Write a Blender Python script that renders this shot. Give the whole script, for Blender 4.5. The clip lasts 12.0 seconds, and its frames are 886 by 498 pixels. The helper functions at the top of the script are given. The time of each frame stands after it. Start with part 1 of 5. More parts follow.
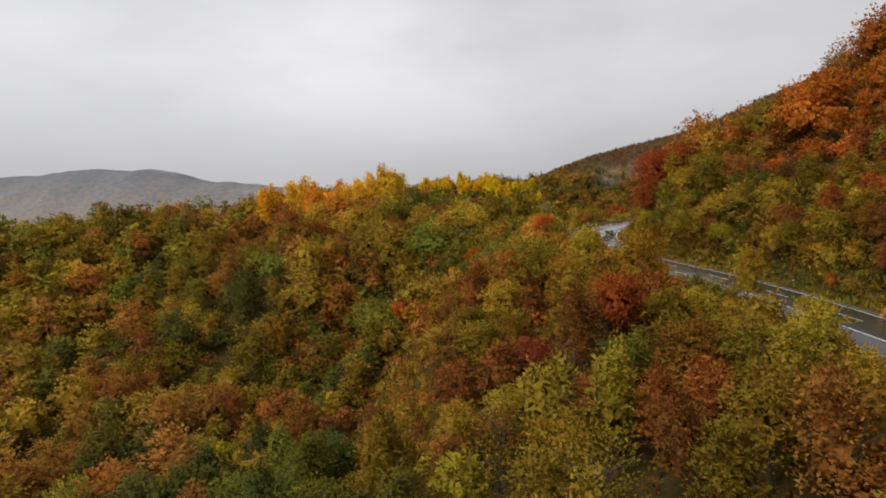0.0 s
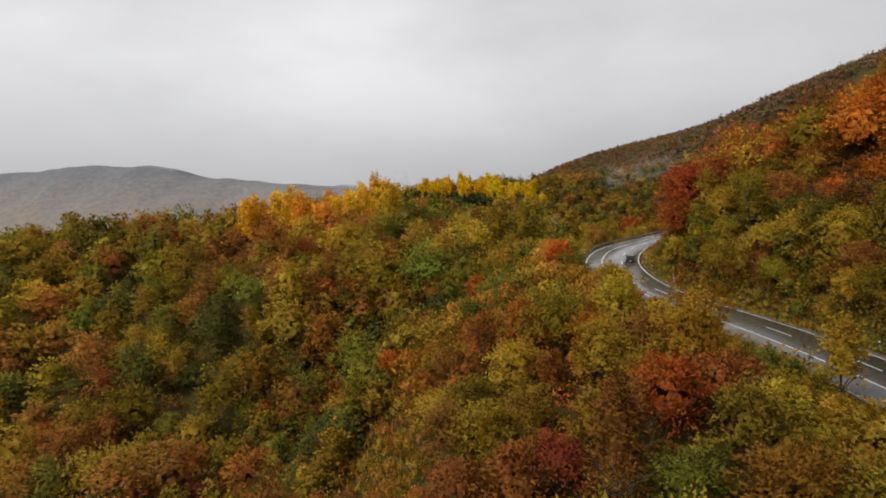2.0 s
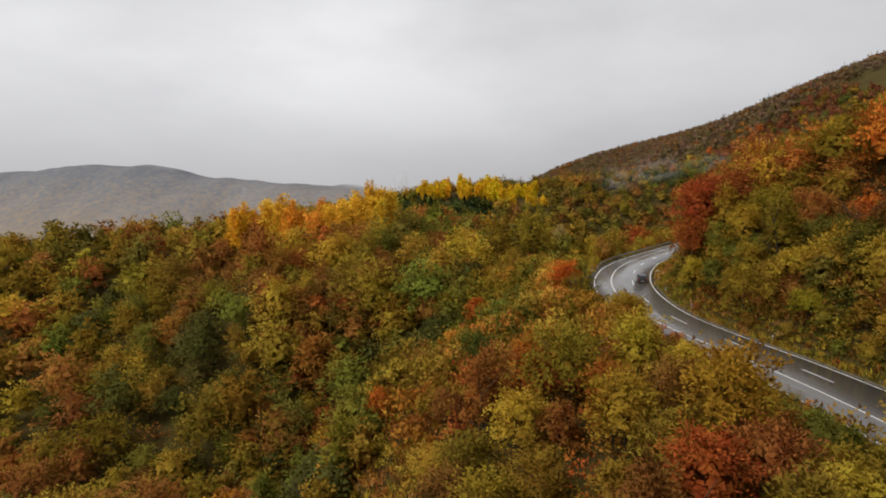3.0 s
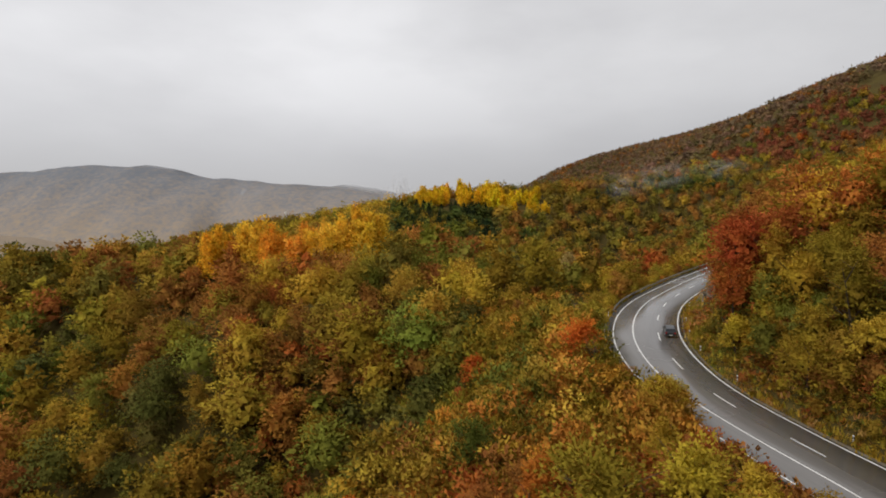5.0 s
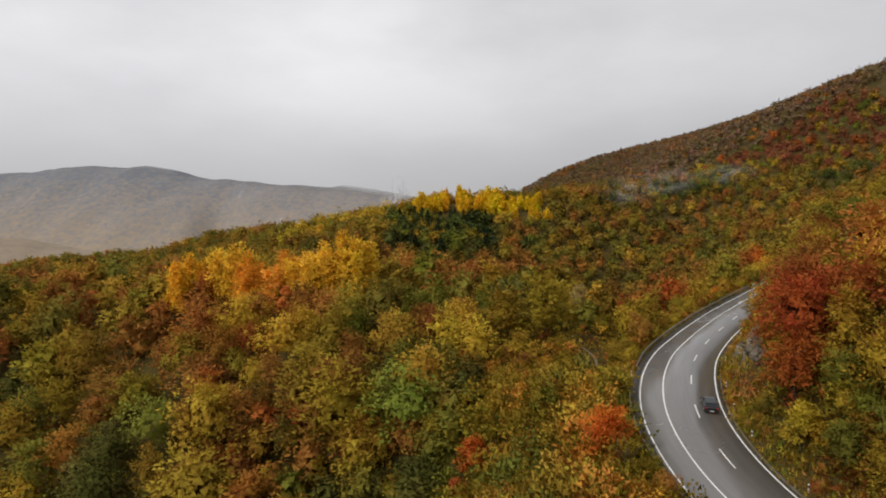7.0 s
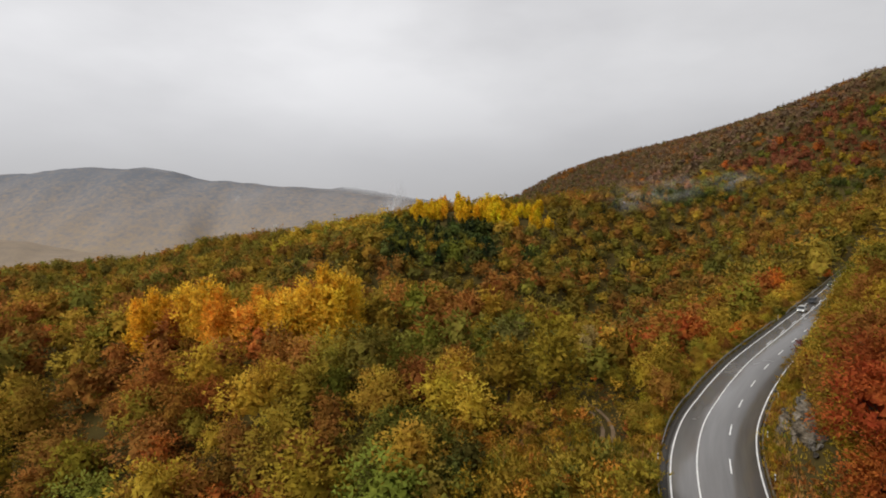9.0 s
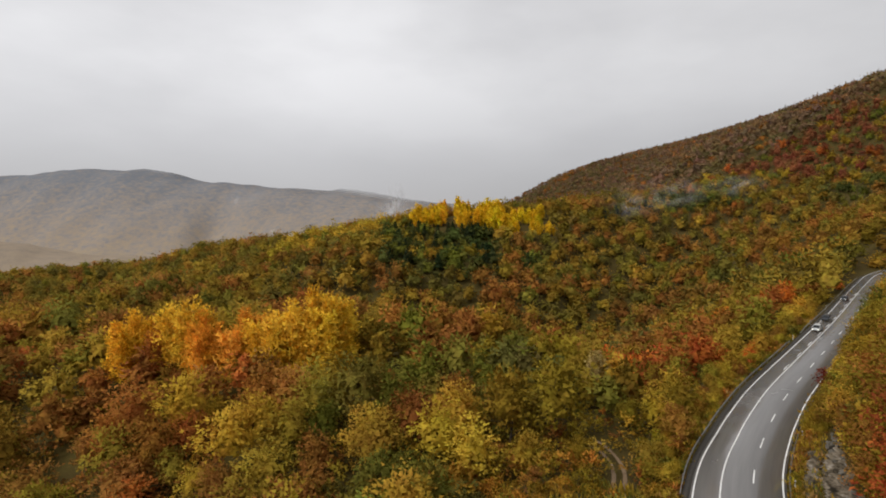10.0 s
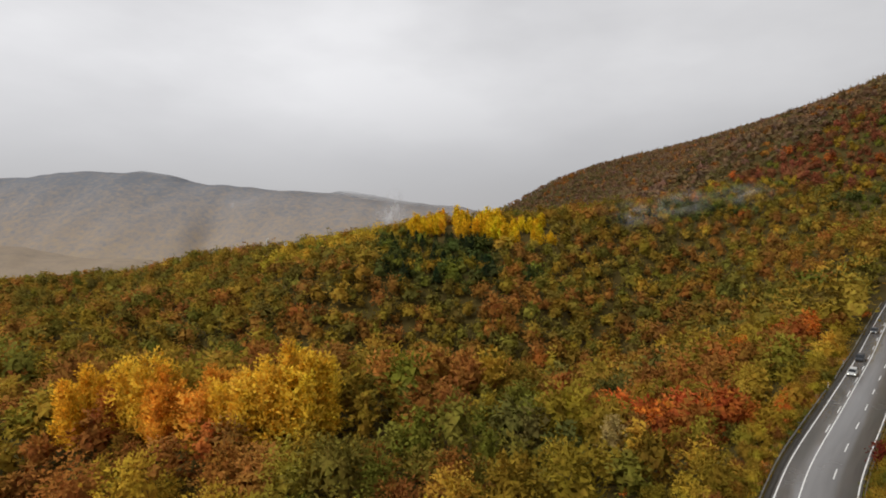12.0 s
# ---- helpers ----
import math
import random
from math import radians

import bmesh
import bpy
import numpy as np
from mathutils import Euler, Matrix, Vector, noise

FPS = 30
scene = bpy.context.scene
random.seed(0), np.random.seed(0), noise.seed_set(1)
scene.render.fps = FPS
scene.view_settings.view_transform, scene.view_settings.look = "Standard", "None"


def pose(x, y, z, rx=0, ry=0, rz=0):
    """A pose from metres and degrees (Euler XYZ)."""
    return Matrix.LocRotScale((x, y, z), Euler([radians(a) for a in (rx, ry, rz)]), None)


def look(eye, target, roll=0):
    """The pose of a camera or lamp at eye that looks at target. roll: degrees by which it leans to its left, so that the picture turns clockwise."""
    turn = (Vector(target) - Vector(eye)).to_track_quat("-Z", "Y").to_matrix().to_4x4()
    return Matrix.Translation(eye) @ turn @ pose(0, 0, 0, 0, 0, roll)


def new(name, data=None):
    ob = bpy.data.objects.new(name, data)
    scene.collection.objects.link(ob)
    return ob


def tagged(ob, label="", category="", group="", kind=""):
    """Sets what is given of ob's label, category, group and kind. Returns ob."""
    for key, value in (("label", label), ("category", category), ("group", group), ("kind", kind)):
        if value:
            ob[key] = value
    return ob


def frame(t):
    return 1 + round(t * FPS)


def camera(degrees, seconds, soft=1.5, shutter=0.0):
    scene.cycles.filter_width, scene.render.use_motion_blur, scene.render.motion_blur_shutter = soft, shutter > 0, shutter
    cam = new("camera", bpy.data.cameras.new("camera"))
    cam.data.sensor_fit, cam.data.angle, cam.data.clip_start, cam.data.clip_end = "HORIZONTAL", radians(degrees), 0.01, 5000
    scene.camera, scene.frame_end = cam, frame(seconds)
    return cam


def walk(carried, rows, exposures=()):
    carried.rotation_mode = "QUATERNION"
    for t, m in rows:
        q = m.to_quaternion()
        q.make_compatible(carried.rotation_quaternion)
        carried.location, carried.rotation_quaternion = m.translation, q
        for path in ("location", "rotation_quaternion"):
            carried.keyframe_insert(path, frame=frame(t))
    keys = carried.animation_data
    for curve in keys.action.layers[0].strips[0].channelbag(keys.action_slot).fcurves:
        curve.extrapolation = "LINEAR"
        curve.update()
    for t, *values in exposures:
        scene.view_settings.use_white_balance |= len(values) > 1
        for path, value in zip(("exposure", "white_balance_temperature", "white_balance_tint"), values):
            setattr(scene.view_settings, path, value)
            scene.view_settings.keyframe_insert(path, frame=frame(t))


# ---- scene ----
cam = camera(78.3, 12.0, soft=1.85)
PATH = [
    (0, (0.01, 0.00, -0.00), (0.08, 99.88, -5.03), -0.70),
    (0.5, (0.05, 4.09, 1.16), (0.19, 103.96, -4.02), -0.61),
    (1, (0.16, 8.16, 2.55), (0.31, 108.02, -2.82), -0.55),
    (1.5, (0.38, 12.25, 4.05), (0.45, 112.10, -1.52), -0.60),
    (2, (0.58, 16.30, 5.62), (0.60, 116.14, -0.08), -0.61),
    (2.5, (0.79, 20.33, 7.27), (0.79, 120.16, 1.50), -0.57),
    (3, (1.07, 24.43, 8.91), (1.10, 124.26, 3.11), -0.49),
    (5, (2.42, 40.87, 15.79), (2.44, 140.70, 9.98), -0.46),
    (5.5, (2.67, 44.82, 17.41), (2.66, 144.66, 11.66), -0.46),
    (6, (2.88, 48.90, 19.14), (2.94, 148.74, 13.44), -0.46),
    (6.5, (3.11, 52.86, 20.86), (3.20, 152.69, 15.09), -0.49),
    (7, (3.49, 56.79, 22.62), (3.48, 156.62, 16.77), -0.50),
    (9, (4.96, 71.60, 29.31), (5.00, 171.45, 23.66), -0.40),
    (9.5, (5.11, 74.96, 31.11), (5.14, 174.81, 25.54), -0.39),
    (10, (5.36, 78.47, 32.86), (5.42, 178.32, 27.43), -0.38),
    (10.5, (5.63, 81.99, 34.79), (5.71, 181.85, 29.44), -0.37),
    (11, (5.72, 85.58, 36.61), (5.81, 185.43, 31.26), -0.40),
    (11.5, (6.04, 89.36, 38.56), (6.19, 189.22, 33.31), -0.42),
    (12, (6.31, 92.99, 40.41), (6.48, 192.86, 35.21), -0.41),
]
walk(cam, [(t, look(eye, target, roll)) for t, eye, target, roll in PATH])

# ---- light ----
world = bpy.data.worlds.new("overcast_sky")
scene.world = world
world.use_nodes = True
wn, wl = world.node_tree.nodes, world.node_tree.links
wn.clear()
w_out = wn.new("ShaderNodeOutputWorld")
w_bg = wn.new("ShaderNodeBackground")
w_sky = wn.new("ShaderNodeTexSky")
w_sky.sky_type, w_sky.sun_disc = "NISHITA", False
w_sky.sun_elevation, w_sky.sun_rotation = radians(50), radians(-60)
w_geo = wn.new("ShaderNodeTexCoord")
w_map = wn.new("ShaderNodeMapping")
w_map.inputs["Scale"].default_value = (1.0, 1.0, 2.6)
w_noise = wn.new("ShaderNodeTexNoise")
w_noise.inputs["Scale"].default_value = 1.6
w_noise.inputs["Detail"].default_value = 6.0
w_noise.inputs["Roughness"].default_value = 0.5
w_ramp = wn.new("ShaderNodeValToRGB")
w_ramp.color_ramp.elements[0].position, w_ramp.color_ramp.elements[0].color = 0.32, (0.60, 0.595, 0.61, 1)
w_ramp.color_ramp.elements[1].position, w_ramp.color_ramp.elements[1].color = 0.68, (0.86, 0.855, 0.87, 1)
w_sep = wn.new("ShaderNodeSeparateXYZ")
w_low = wn.new("ShaderNodeMapRange")       # clouds thin to a greyer base near the horizon
w_low.inputs["From Min"].default_value, w_low.inputs["From Max"].default_value = 0.0, 0.27
w_low.interpolation_type = "SMOOTHSTEP"
w_dim = wn.new("ShaderNodeMixRGB")
w_dim.inputs[1].default_value = (0.48, 0.475, 0.49, 1)
w_scale = wn.new("ShaderNodeMixRGB")       # thin blue sky behind the cloud, at a twelfth of its strength
w_scale.blend_type, w_scale.inputs[0].default_value, w_scale.inputs[2].default_value = "MULTIPLY", 1.0, (0.08, 0.08, 0.08, 1)
w_mix = wn.new("ShaderNodeMixRGB")
w_mix.inputs[0].default_value = 0.95
wl.new(w_geo.outputs["Generated"], w_map.inputs["Vector"])
wl.new(w_map.outputs["Vector"], w_noise.inputs["Vector"])
wl.new(w_noise.outputs["Fac"], w_ramp.inputs["Fac"])
wl.new(w_geo.outputs["Generated"], w_sep.inputs["Vector"])
wl.new(w_sep.outputs["Z"], w_low.inputs["Value"])
wl.new(w_low.outputs["Result"], w_dim.inputs[0])
wl.new(w_ramp.outputs["Color"], w_dim.inputs[2])
wl.new(w_sky.outputs["Color"], w_scale.inputs[1])
wl.new(w_scale.outputs["Color"], w_mix.inputs[1])
wl.new(w_dim.outputs["Color"], w_mix.inputs[2])
w_east = wn.new("ShaderNodeMapRange")      # the cloud is thicker over the mountain
w_east.inputs["From Min"].default_value, w_east.inputs["From Max"].default_value = -0.2, 0.75
w_east.inputs["To Min"].default_value, w_east.inputs["To Max"].default_value = 1.02, 0.76
w_thick = wn.new("ShaderNodeMixRGB")
w_thick.blend_type, w_thick.inputs[0].default_value = "MULTIPLY", 1.0
wl.new(w_sep.outputs["X"], w_east.inputs["Value"])
wl.new(w_mix.outputs["Color"], w_thick.inputs[1])
wl.new(w_east.outputs["Result"], w_thick.inputs[2])
wl.new(w_thick.outputs["Color"], w_bg.inputs["Color"])
wl.new(w_bg.outputs["Background"], w_out.inputs["Surface"])
w_bg.inputs["Strength"].default_value = 1.0

sun_data = bpy.data.lights.new("sun", "SUN")
sun_data.energy, sun_data.angle, sun_data.color = 2.0, radians(24), (1.0, 0.95, 0.88)
sun = new("sun", sun_data)
sun.matrix_world = look((-60, -40, 90), (0, 0, 0))


# ---- materials ----
def material(name):
    m = bpy.data.materials.new(name)
    m.use_nodes = True
    nt = m.node_tree
    return m, nt.nodes, nt.links, nt.nodes["Principled BSDF"]


def noise_node(n, l, scale, detail=6.0, rough=0.6, coord=None):
    k = n.new("ShaderNodeTexNoise")
    k.inputs["Scale"].default_value, k.inputs["Detail"].default_value, k.inputs["Roughness"].default_value = scale, detail, rough
    if coord is not None:
        l.new(coord, k.inputs["Vector"])
    return k


def ramp_node(n, l, fac, stops):
    k = n.new("ShaderNodeValToRGB")
    cr = k.color_ramp
    while len(cr.elements) < len(stops):
        cr.elements.new(0.5)
    for e, (p, c) in zip(cr.elements, stops):
        e.position, e.color = p, (*c, 1)
    l.new(fac, k.inputs["Fac"])
    return k


def surface(name, scale, stops, rough=0.9, bump=0.0, bump_scale=None, metal=0.0, fine=None):
    """A plain rough surface: two scales of noise over a colour ramp, with bump."""
    m, n, l, b = material(name)
    co = n.new("ShaderNodeTexCoord").outputs["Object"]
    a = noise_node(n, l, scale, 5, 0.6, co)
    f = noise_node(n, l, fine or scale * 11, 4, 0.7, co)
    add = n.new("ShaderNodeMath")
    add.operation = "MULTIPLY_ADD"
    add.inputs[1].default_value, add.inputs[2].default_value = 0.45, 0.0
    l.new(f.outputs["Fac"], add.inputs[0])
    mad = n.new("ShaderNodeMath")
    mad.operation = "MULTIPLY_ADD"
    mad.inputs[1].default_value = 0.55
    l.new(a.outputs["Fac"], mad.inputs[0])
    l.new(add.outputs[0], mad.inputs[2])
    r = ramp_node(n, l, mad.outputs[0], stops)
    l.new(r.outputs["Color"], b.inputs["Base Color"])
    b.inputs["Roughness"].default_value, b.inputs["Metallic"].default_value = rough, metal
    if rough > 0.8:
        b.inputs["Specular IOR Level"].default_value = 0.08
    if bump:
        bn = n.new("ShaderNodeBump")
        bn.inputs["Strength"].default_value, bn.inputs["Distance"].default_value = bump, 0.1
        k = noise_node(n, l, bump_scale or scale * 6, 6, 0.65, co)
        l.new(k.outputs["Fac"], bn.inputs["Height"])
        l.new(bn.outputs["Normal"], b.inputs["Normal"])
    return m


def leaf_material(name, per_tree, spread):
    """Leaves: the tree's own hue, a shade of it for each leaf, light passing through."""
    m, n, l, b = material(name)
    if per_tree == "object":
        hue = n.new("ShaderNodeObjectInfo").outputs["Color"]
    else:
        k = n.new("ShaderNodeAttribute")
        k.attribute_name = "hue"
        hue = k.outputs["Color"]
    geo = n.new("ShaderNodeNewGeometry")
    hsv = n.new("ShaderNodeHueSaturation")
    mr = n.new("ShaderNodeMapRange")
    mr.inputs["To Min"].default_value, mr.inputs["To Max"].default_value = 1 - spread, 1 + spread
    l.new(geo.outputs["Random Per Island"], mr.inputs["Value"])
    co = n.new("ShaderNodeTexCoord").outputs["Object"]
    patch = noise_node(n, l, 0.45, 3, 0.6, co)
    mh = n.new("ShaderNodeMapRange")
    mh.inputs["From Min"].default_value, mh.inputs["From Max"].default_value = 0.3, 0.7
    mh.inputs["To Min"].default_value, mh.inputs["To Max"].default_value = 0.485, 0.515
    l.new(patch.outputs["Fac"], mh.inputs["Value"])
    l.new(mh.outputs["Result"], hsv.inputs["Hue"])
    tuft = noise_node(n, l, 0.9, 2, 0.6, co)       # sprays of leaves that turned earlier or later
    mt = n.new("ShaderNodeMapRange")
    mt.inputs["From Min"].default_value, mt.inputs["From Max"].default_value = 0.35, 0.65
    mt.inputs["To Min"].default_value, mt.inputs["To Max"].default_value = 0.80, 1.20
    l.new(tuft.outputs["Fac"], mt.inputs["Value"])
    mv = n.new("ShaderNodeMath")
    mv.operation = "MULTIPLY"
    l.new(mr.outputs["Result"], mv.inputs[0])
    l.new(mt.outputs["Result"], mv.inputs[1])
    l.new(mv.outputs[0], hsv.inputs["Value"])
    l.new(hue, hsv.inputs["Color"])
    dif, tra, mix = n.new("ShaderNodeBsdfDiffuse"), n.new("ShaderNodeBsdfTranslucent"), n.new("ShaderNodeMixShader")
    l.new(hsv.outputs["Color"], dif.inputs["Color"])
    l.new(hsv.outputs["Color"], tra.inputs["Color"])
    mix.inputs[0].default_value = 0.34
    l.new(dif.outputs[0], mix.inputs[1])
    l.new(tra.outputs[0], mix.inputs[2])
    n.remove(b)
    l.new(mix.outputs[0], n["Material Output"].inputs["Surface"])
    return m


M_LEAF = leaf_material("autumn_leaves", "object", 0.2)
M_WOODS = leaf_material("woods_leaves", "attribute", 0.11)
M_BARK = surface("bark", 3.0, [(0.3, (0.035, 0.026, 0.018)), (0.7, (0.12, 0.095, 0.07))], 0.95, 0.6)
M_GROUND = surface("leaf_litter", 0.06, [(0.25, (0.028, 0.021, 0.008)), (0.42, (0.060, 0.042, 0.014)), (0.55, (0.075, 0.058, 0.016)), (0.75, (0.12, 0.075, 0.025))], 1.0, 1.0, 3.0, fine=3.5)
M_ROCK = surface("grey_rock", 0.5, [(0.3, (0.03, 0.026, 0.02)), (0.45, (0.10, 0.088, 0.07)), (0.6, (0.20, 0.18, 0.15)), (0.76, (0.36, 0.34, 0.30))], 0.85, 1.0, 2.5)
M_VERGE = surface("dark_wet_earth", 0.8, [(0.3, (0.018, 0.016, 0.013)), (0.7, (0.05, 0.042, 0.032))], 0.7, 0.6, 4.0)
M_PAINT = surface("road_paint", 0.7, [(0.3, (0.45, 0.45, 0.44)), (0.55, (0.75, 0.75, 0.73))], 0.45, 0.1, fine=9)
M_STEEL = surface("galvanised_steel", 1.5, [(0.3, (0.20, 0.20, 0.20)), (0.7, (0.42, 0.42, 0.41))], 0.5, 0.1, metal=0.6)
M_CONCRETE = surface("concrete", 1.0, [(0.3, (0.20, 0.19, 0.17)), (0.7, (0.42, 0.41, 0.38))], 0.85, 0.3)
M_GUTTER = surface("wet_stone_edge", 1.2, [(0.3, (0.06, 0.05, 0.035)), (0.7, (0.15, 0.12, 0.08))], 0.7, 0.4)
M_WHITE = surface("white_plastic", 3.0, [(0.3, (0.62, 0.62, 0.60)), (0.7, (0.82, 0.82, 0.80))], 0.5)
M_BLACK = surface("black_plastic", 3.0, [(0.3, (0.012, 0.012, 0.012)), (0.7, (0.03, 0.03, 0.03))], 0.6)


def beds_material():
    """Layered rock: streaks along the slanting beds, pale broken edges, brown earth in the joints."""
    m, n, l, b = material("layered_rock")
    co = n.new("ShaderNodeTexCoord").outputs["Object"]
    mp = n.new("ShaderNodeMapping")
    mp.inputs["Rotation"].default_value = (radians(-38), 0, radians(-28))
    mp.inputs["Scale"].default_value = (1.0, 0.10, 1.0)
    l.new(co, mp.inputs["Vector"])
    streak = noise_node(n, l, 1.0, 6, 0.65, mp.outputs["Vector"])
    lump = noise_node(n, l, 0.7, 5, 0.65, co)
    add = n.new("ShaderNodeMath")
    add.operation = "MULTIPLY_ADD"
    add.inputs[1].default_value = 0.65
    l.new(streak.outputs["Fac"], add.inputs[0])
    half = n.new("ShaderNodeMath")
    half.operation = "MULTIPLY"
    half.inputs[1].default_value = 0.35
    l.new(lump.outputs["Fac"], half.inputs[0])
    l.new(half.outputs[0], add.inputs[2])
    r = ramp_node(n, l, add.outputs[0], [(0.38, (0.020, 0.016, 0.011)), (0.45, (0.075, 0.060, 0.040)), (0.52, (0.155, 0.125, 0.088)), (0.58, (0.215, 0.18, 0.135)), (0.66, (0.44, 0.41, 0.37))])
    l.new(r.outputs["Color"], b.inputs["Base Color"])
    b.inputs["Roughness"].default_value, b.inputs["Specular IOR Level"].default_value = 0.9, 0.1
    bn = n.new("ShaderNodeBump")
    bn.inputs["Strength"].default_value, bn.inputs["Distance"].default_value = 1.0, 0.5
    l.new(add.outputs[0], bn.inputs["Height"])
    l.new(bn.outputs["Normal"], b.inputs["Normal"])
    return m


M_BEDS = beds_material()


def asphalt_material():
    """Wet asphalt: wheel tracks and a darker climbing lane worn along the road, water films of low roughness."""
    m, n, l, b = material("wet_asphalt")
    uv = n.new("ShaderNodeUVMap")
    uv.uv_map = "road"
    sep = n.new("ShaderNodeSeparateXYZ")
    l.new(uv.outputs["UV"], sep.inputs[0])
    mp = n.new("ShaderNodeMapping")
    mp.inputs["Scale"].default_value = (1.0, 0.06, 1.0)
    l.new(uv.outputs["UV"], mp.inputs["Vector"])
    streak = noise_node(n, l, 1.3, 4, 0.6, mp.outputs["Vector"])
    co = n.new("ShaderNodeTexCoord").outputs["Object"]
    grain = noise_node(n, l, 14.0, 4, 0.7, co)
    blot = noise_node(n, l, 0.12, 4, 0.55, co)
    a = n.new("ShaderNodeMath")
    a.operation = "MULTIPLY_ADD"
    a.inputs[1].default_value = 0.6
    l.new(streak.outputs["Fac"], a.inputs[0])
    g = n.new("ShaderNodeMath")
    g.operation = "MULTIPLY"
    g.inputs[1].default_value = 0.4
    l.new(grain.outputs["Fac"], g.inputs[0])
    l.new(g.outputs[0], a.inputs[2])
    r = ramp_node(n, l, a.outputs[0], [(0.3, (0.130, 0.124, 0.120)), (0.5, (0.156, 0.149, 0.143)), (0.7, (0.182, 0.174, 0.167))])
    edge = n.new("ShaderNodeMath")          # the lower stretch is wetter: darker, with a film of water
    edge.operation = "MULTIPLY_ADD"
    edge.inputs[1].default_value = -3.2
    l.new(sep.outputs["X"], edge.inputs[0])
    l.new(sep.outputs["Y"], edge.inputs[2])
    blur = n.new("ShaderNodeMath")
    blur.operation = "MULTIPLY_ADD"
    blur.inputs[1].default_value = 26.0
    l.new(streak.outputs["Fac"], blur.inputs[0])
    l.new(edge.outputs[0], blur.inputs[2])
    wet = n.new("ShaderNodeMapRange")
    wet.interpolation_type = "SMOOTHSTEP"
    wet.inputs["From Min"].default_value, wet.inputs["From Max"].default_value = 143.0, 181.0
    wet.inputs["To Min"].default_value, wet.inputs["To Max"].default_value = 0.44, 1.0
    l.new(blur.outputs[0], wet.inputs["Value"])
    dark = n.new("ShaderNodeMixRGB")
    dark.blend_type, dark.inputs[0].default_value = "MULTIPLY", 1.0
    l.new(r.outputs["Color"], dark.inputs[1])
    l.new(wet.outputs["Result"], dark.inputs[2])
    l.new(dark.outputs["Color"], b.inputs["Base Color"])
    rr = n.new("ShaderNodeMapRange")
    rr.inputs["From Min"].default_value, rr.inputs["From Max"].default_value = 0.35, 0.65
    rr.inputs["To Min"].default_value, rr.inputs["To Max"].default_value = 0.15, 0.28
    l.new(blot.outputs["Fac"], rr.inputs["Value"])
    l.new(rr.outputs["Result"], b.inputs["Roughness"])
    bn = n.new("ShaderNodeBump")
    bn.inputs["Strength"].default_value, bn.inputs["Distance"].default_value = 0.12, 0.006
    b.inputs["Specular IOR Level"].default_value = 0.6
    l.new(grain.outputs["Fac"], bn.inputs["Height"])
    l.new(bn.outputs["Normal"], b.inputs["Normal"])
    return m


M_ASPHALT = asphalt_material()


def part(name, bm, mat, parent=None, label="", smooth=False):
    me = bpy.data.meshes.new(name)
    bm.to_mesh(me)
    bm.free()
    me.materials.append(mat)
    if smooth:
        me.polygons.foreach_set("use_smooth", [True] * len(me.polygons))
    ob = new(name, me)
    ob.parent = parent
    if label:
        tagged(ob, label)
    return ob


def array_mesh(name, verts, faces, mat, smooth=False, hue=None, normals=None):
    """A mesh from numpy arrays of places and of faces that all have the same number of corners."""
    me = bpy.data.meshes.new(name)
    k = faces.shape[1]
    me.vertices.add(len(verts))
    me.vertices.foreach_set("co", np.asarray(verts, np.float32).ravel())
    me.loops.add(faces.size)
    me.loops.foreach_set("vertex_index", np.asarray(faces, np.int32).ravel())
    me.polygons.add(len(faces))
    me.polygons.foreach_set("loop_start", np.arange(0, faces.size, k, dtype=np.int32))
    if smooth:
        me.polygons.foreach_set("use_smooth", np.ones(len(faces), bool))
    if hue is not None:
        at = me.attributes.new("hue", "FLOAT_COLOR", "POINT")
        at.data.foreach_set("color", np.c_[hue, np.ones(len(hue))].astype(np.float32).ravel())
    me.materials.append(mat)
    me.update(calc_edges=True)
    if normals is not None:
        at = me.attributes.new("custom_normal", "FLOAT_VECTOR", "POINT")
        at.data.foreach_set("vector", np.asarray(normals, np.float32).ravel())
    return me


def crown_normals(pts, low=0.34, up=0.35, own=0.35):
    """Leaves shade as a rounded crown: outwards from its core, a little upwards, a little by each leaf's own tilt. Turns the
    leaves outwards, in place."""
    t = pts.reshape(-1, 3, 3)
    z0, z1 = pts[:, 2].min(), pts[:, 2].max()
    mid = t.mean(1)
    core = np.array([0.0, 0.0, z0 + low * (z1 - z0)])
    out = (mid - core) / (np.abs(pts[:, 0]).max(), np.abs(pts[:, 1]).max(), 0.6 * (z1 - z0))
    out /= np.maximum(np.linalg.norm(out, axis=1), 1e-6)[:, None]
    face = np.cross(t[:, 1] - t[:, 0], t[:, 2] - t[:, 0])
    face /= np.maximum(np.linalg.norm(face, axis=1), 1e-9)[:, None]
    flip = (face * out).sum(1) < 0
    t[flip] = t[flip][:, ::-1]
    face[flip] *= -1
    nor = out * 0.75 + face * own + (0, 0, up)
    nor /= np.linalg.norm(nor, axis=1)[:, None]
    return np.repeat(nor, 3, 0)


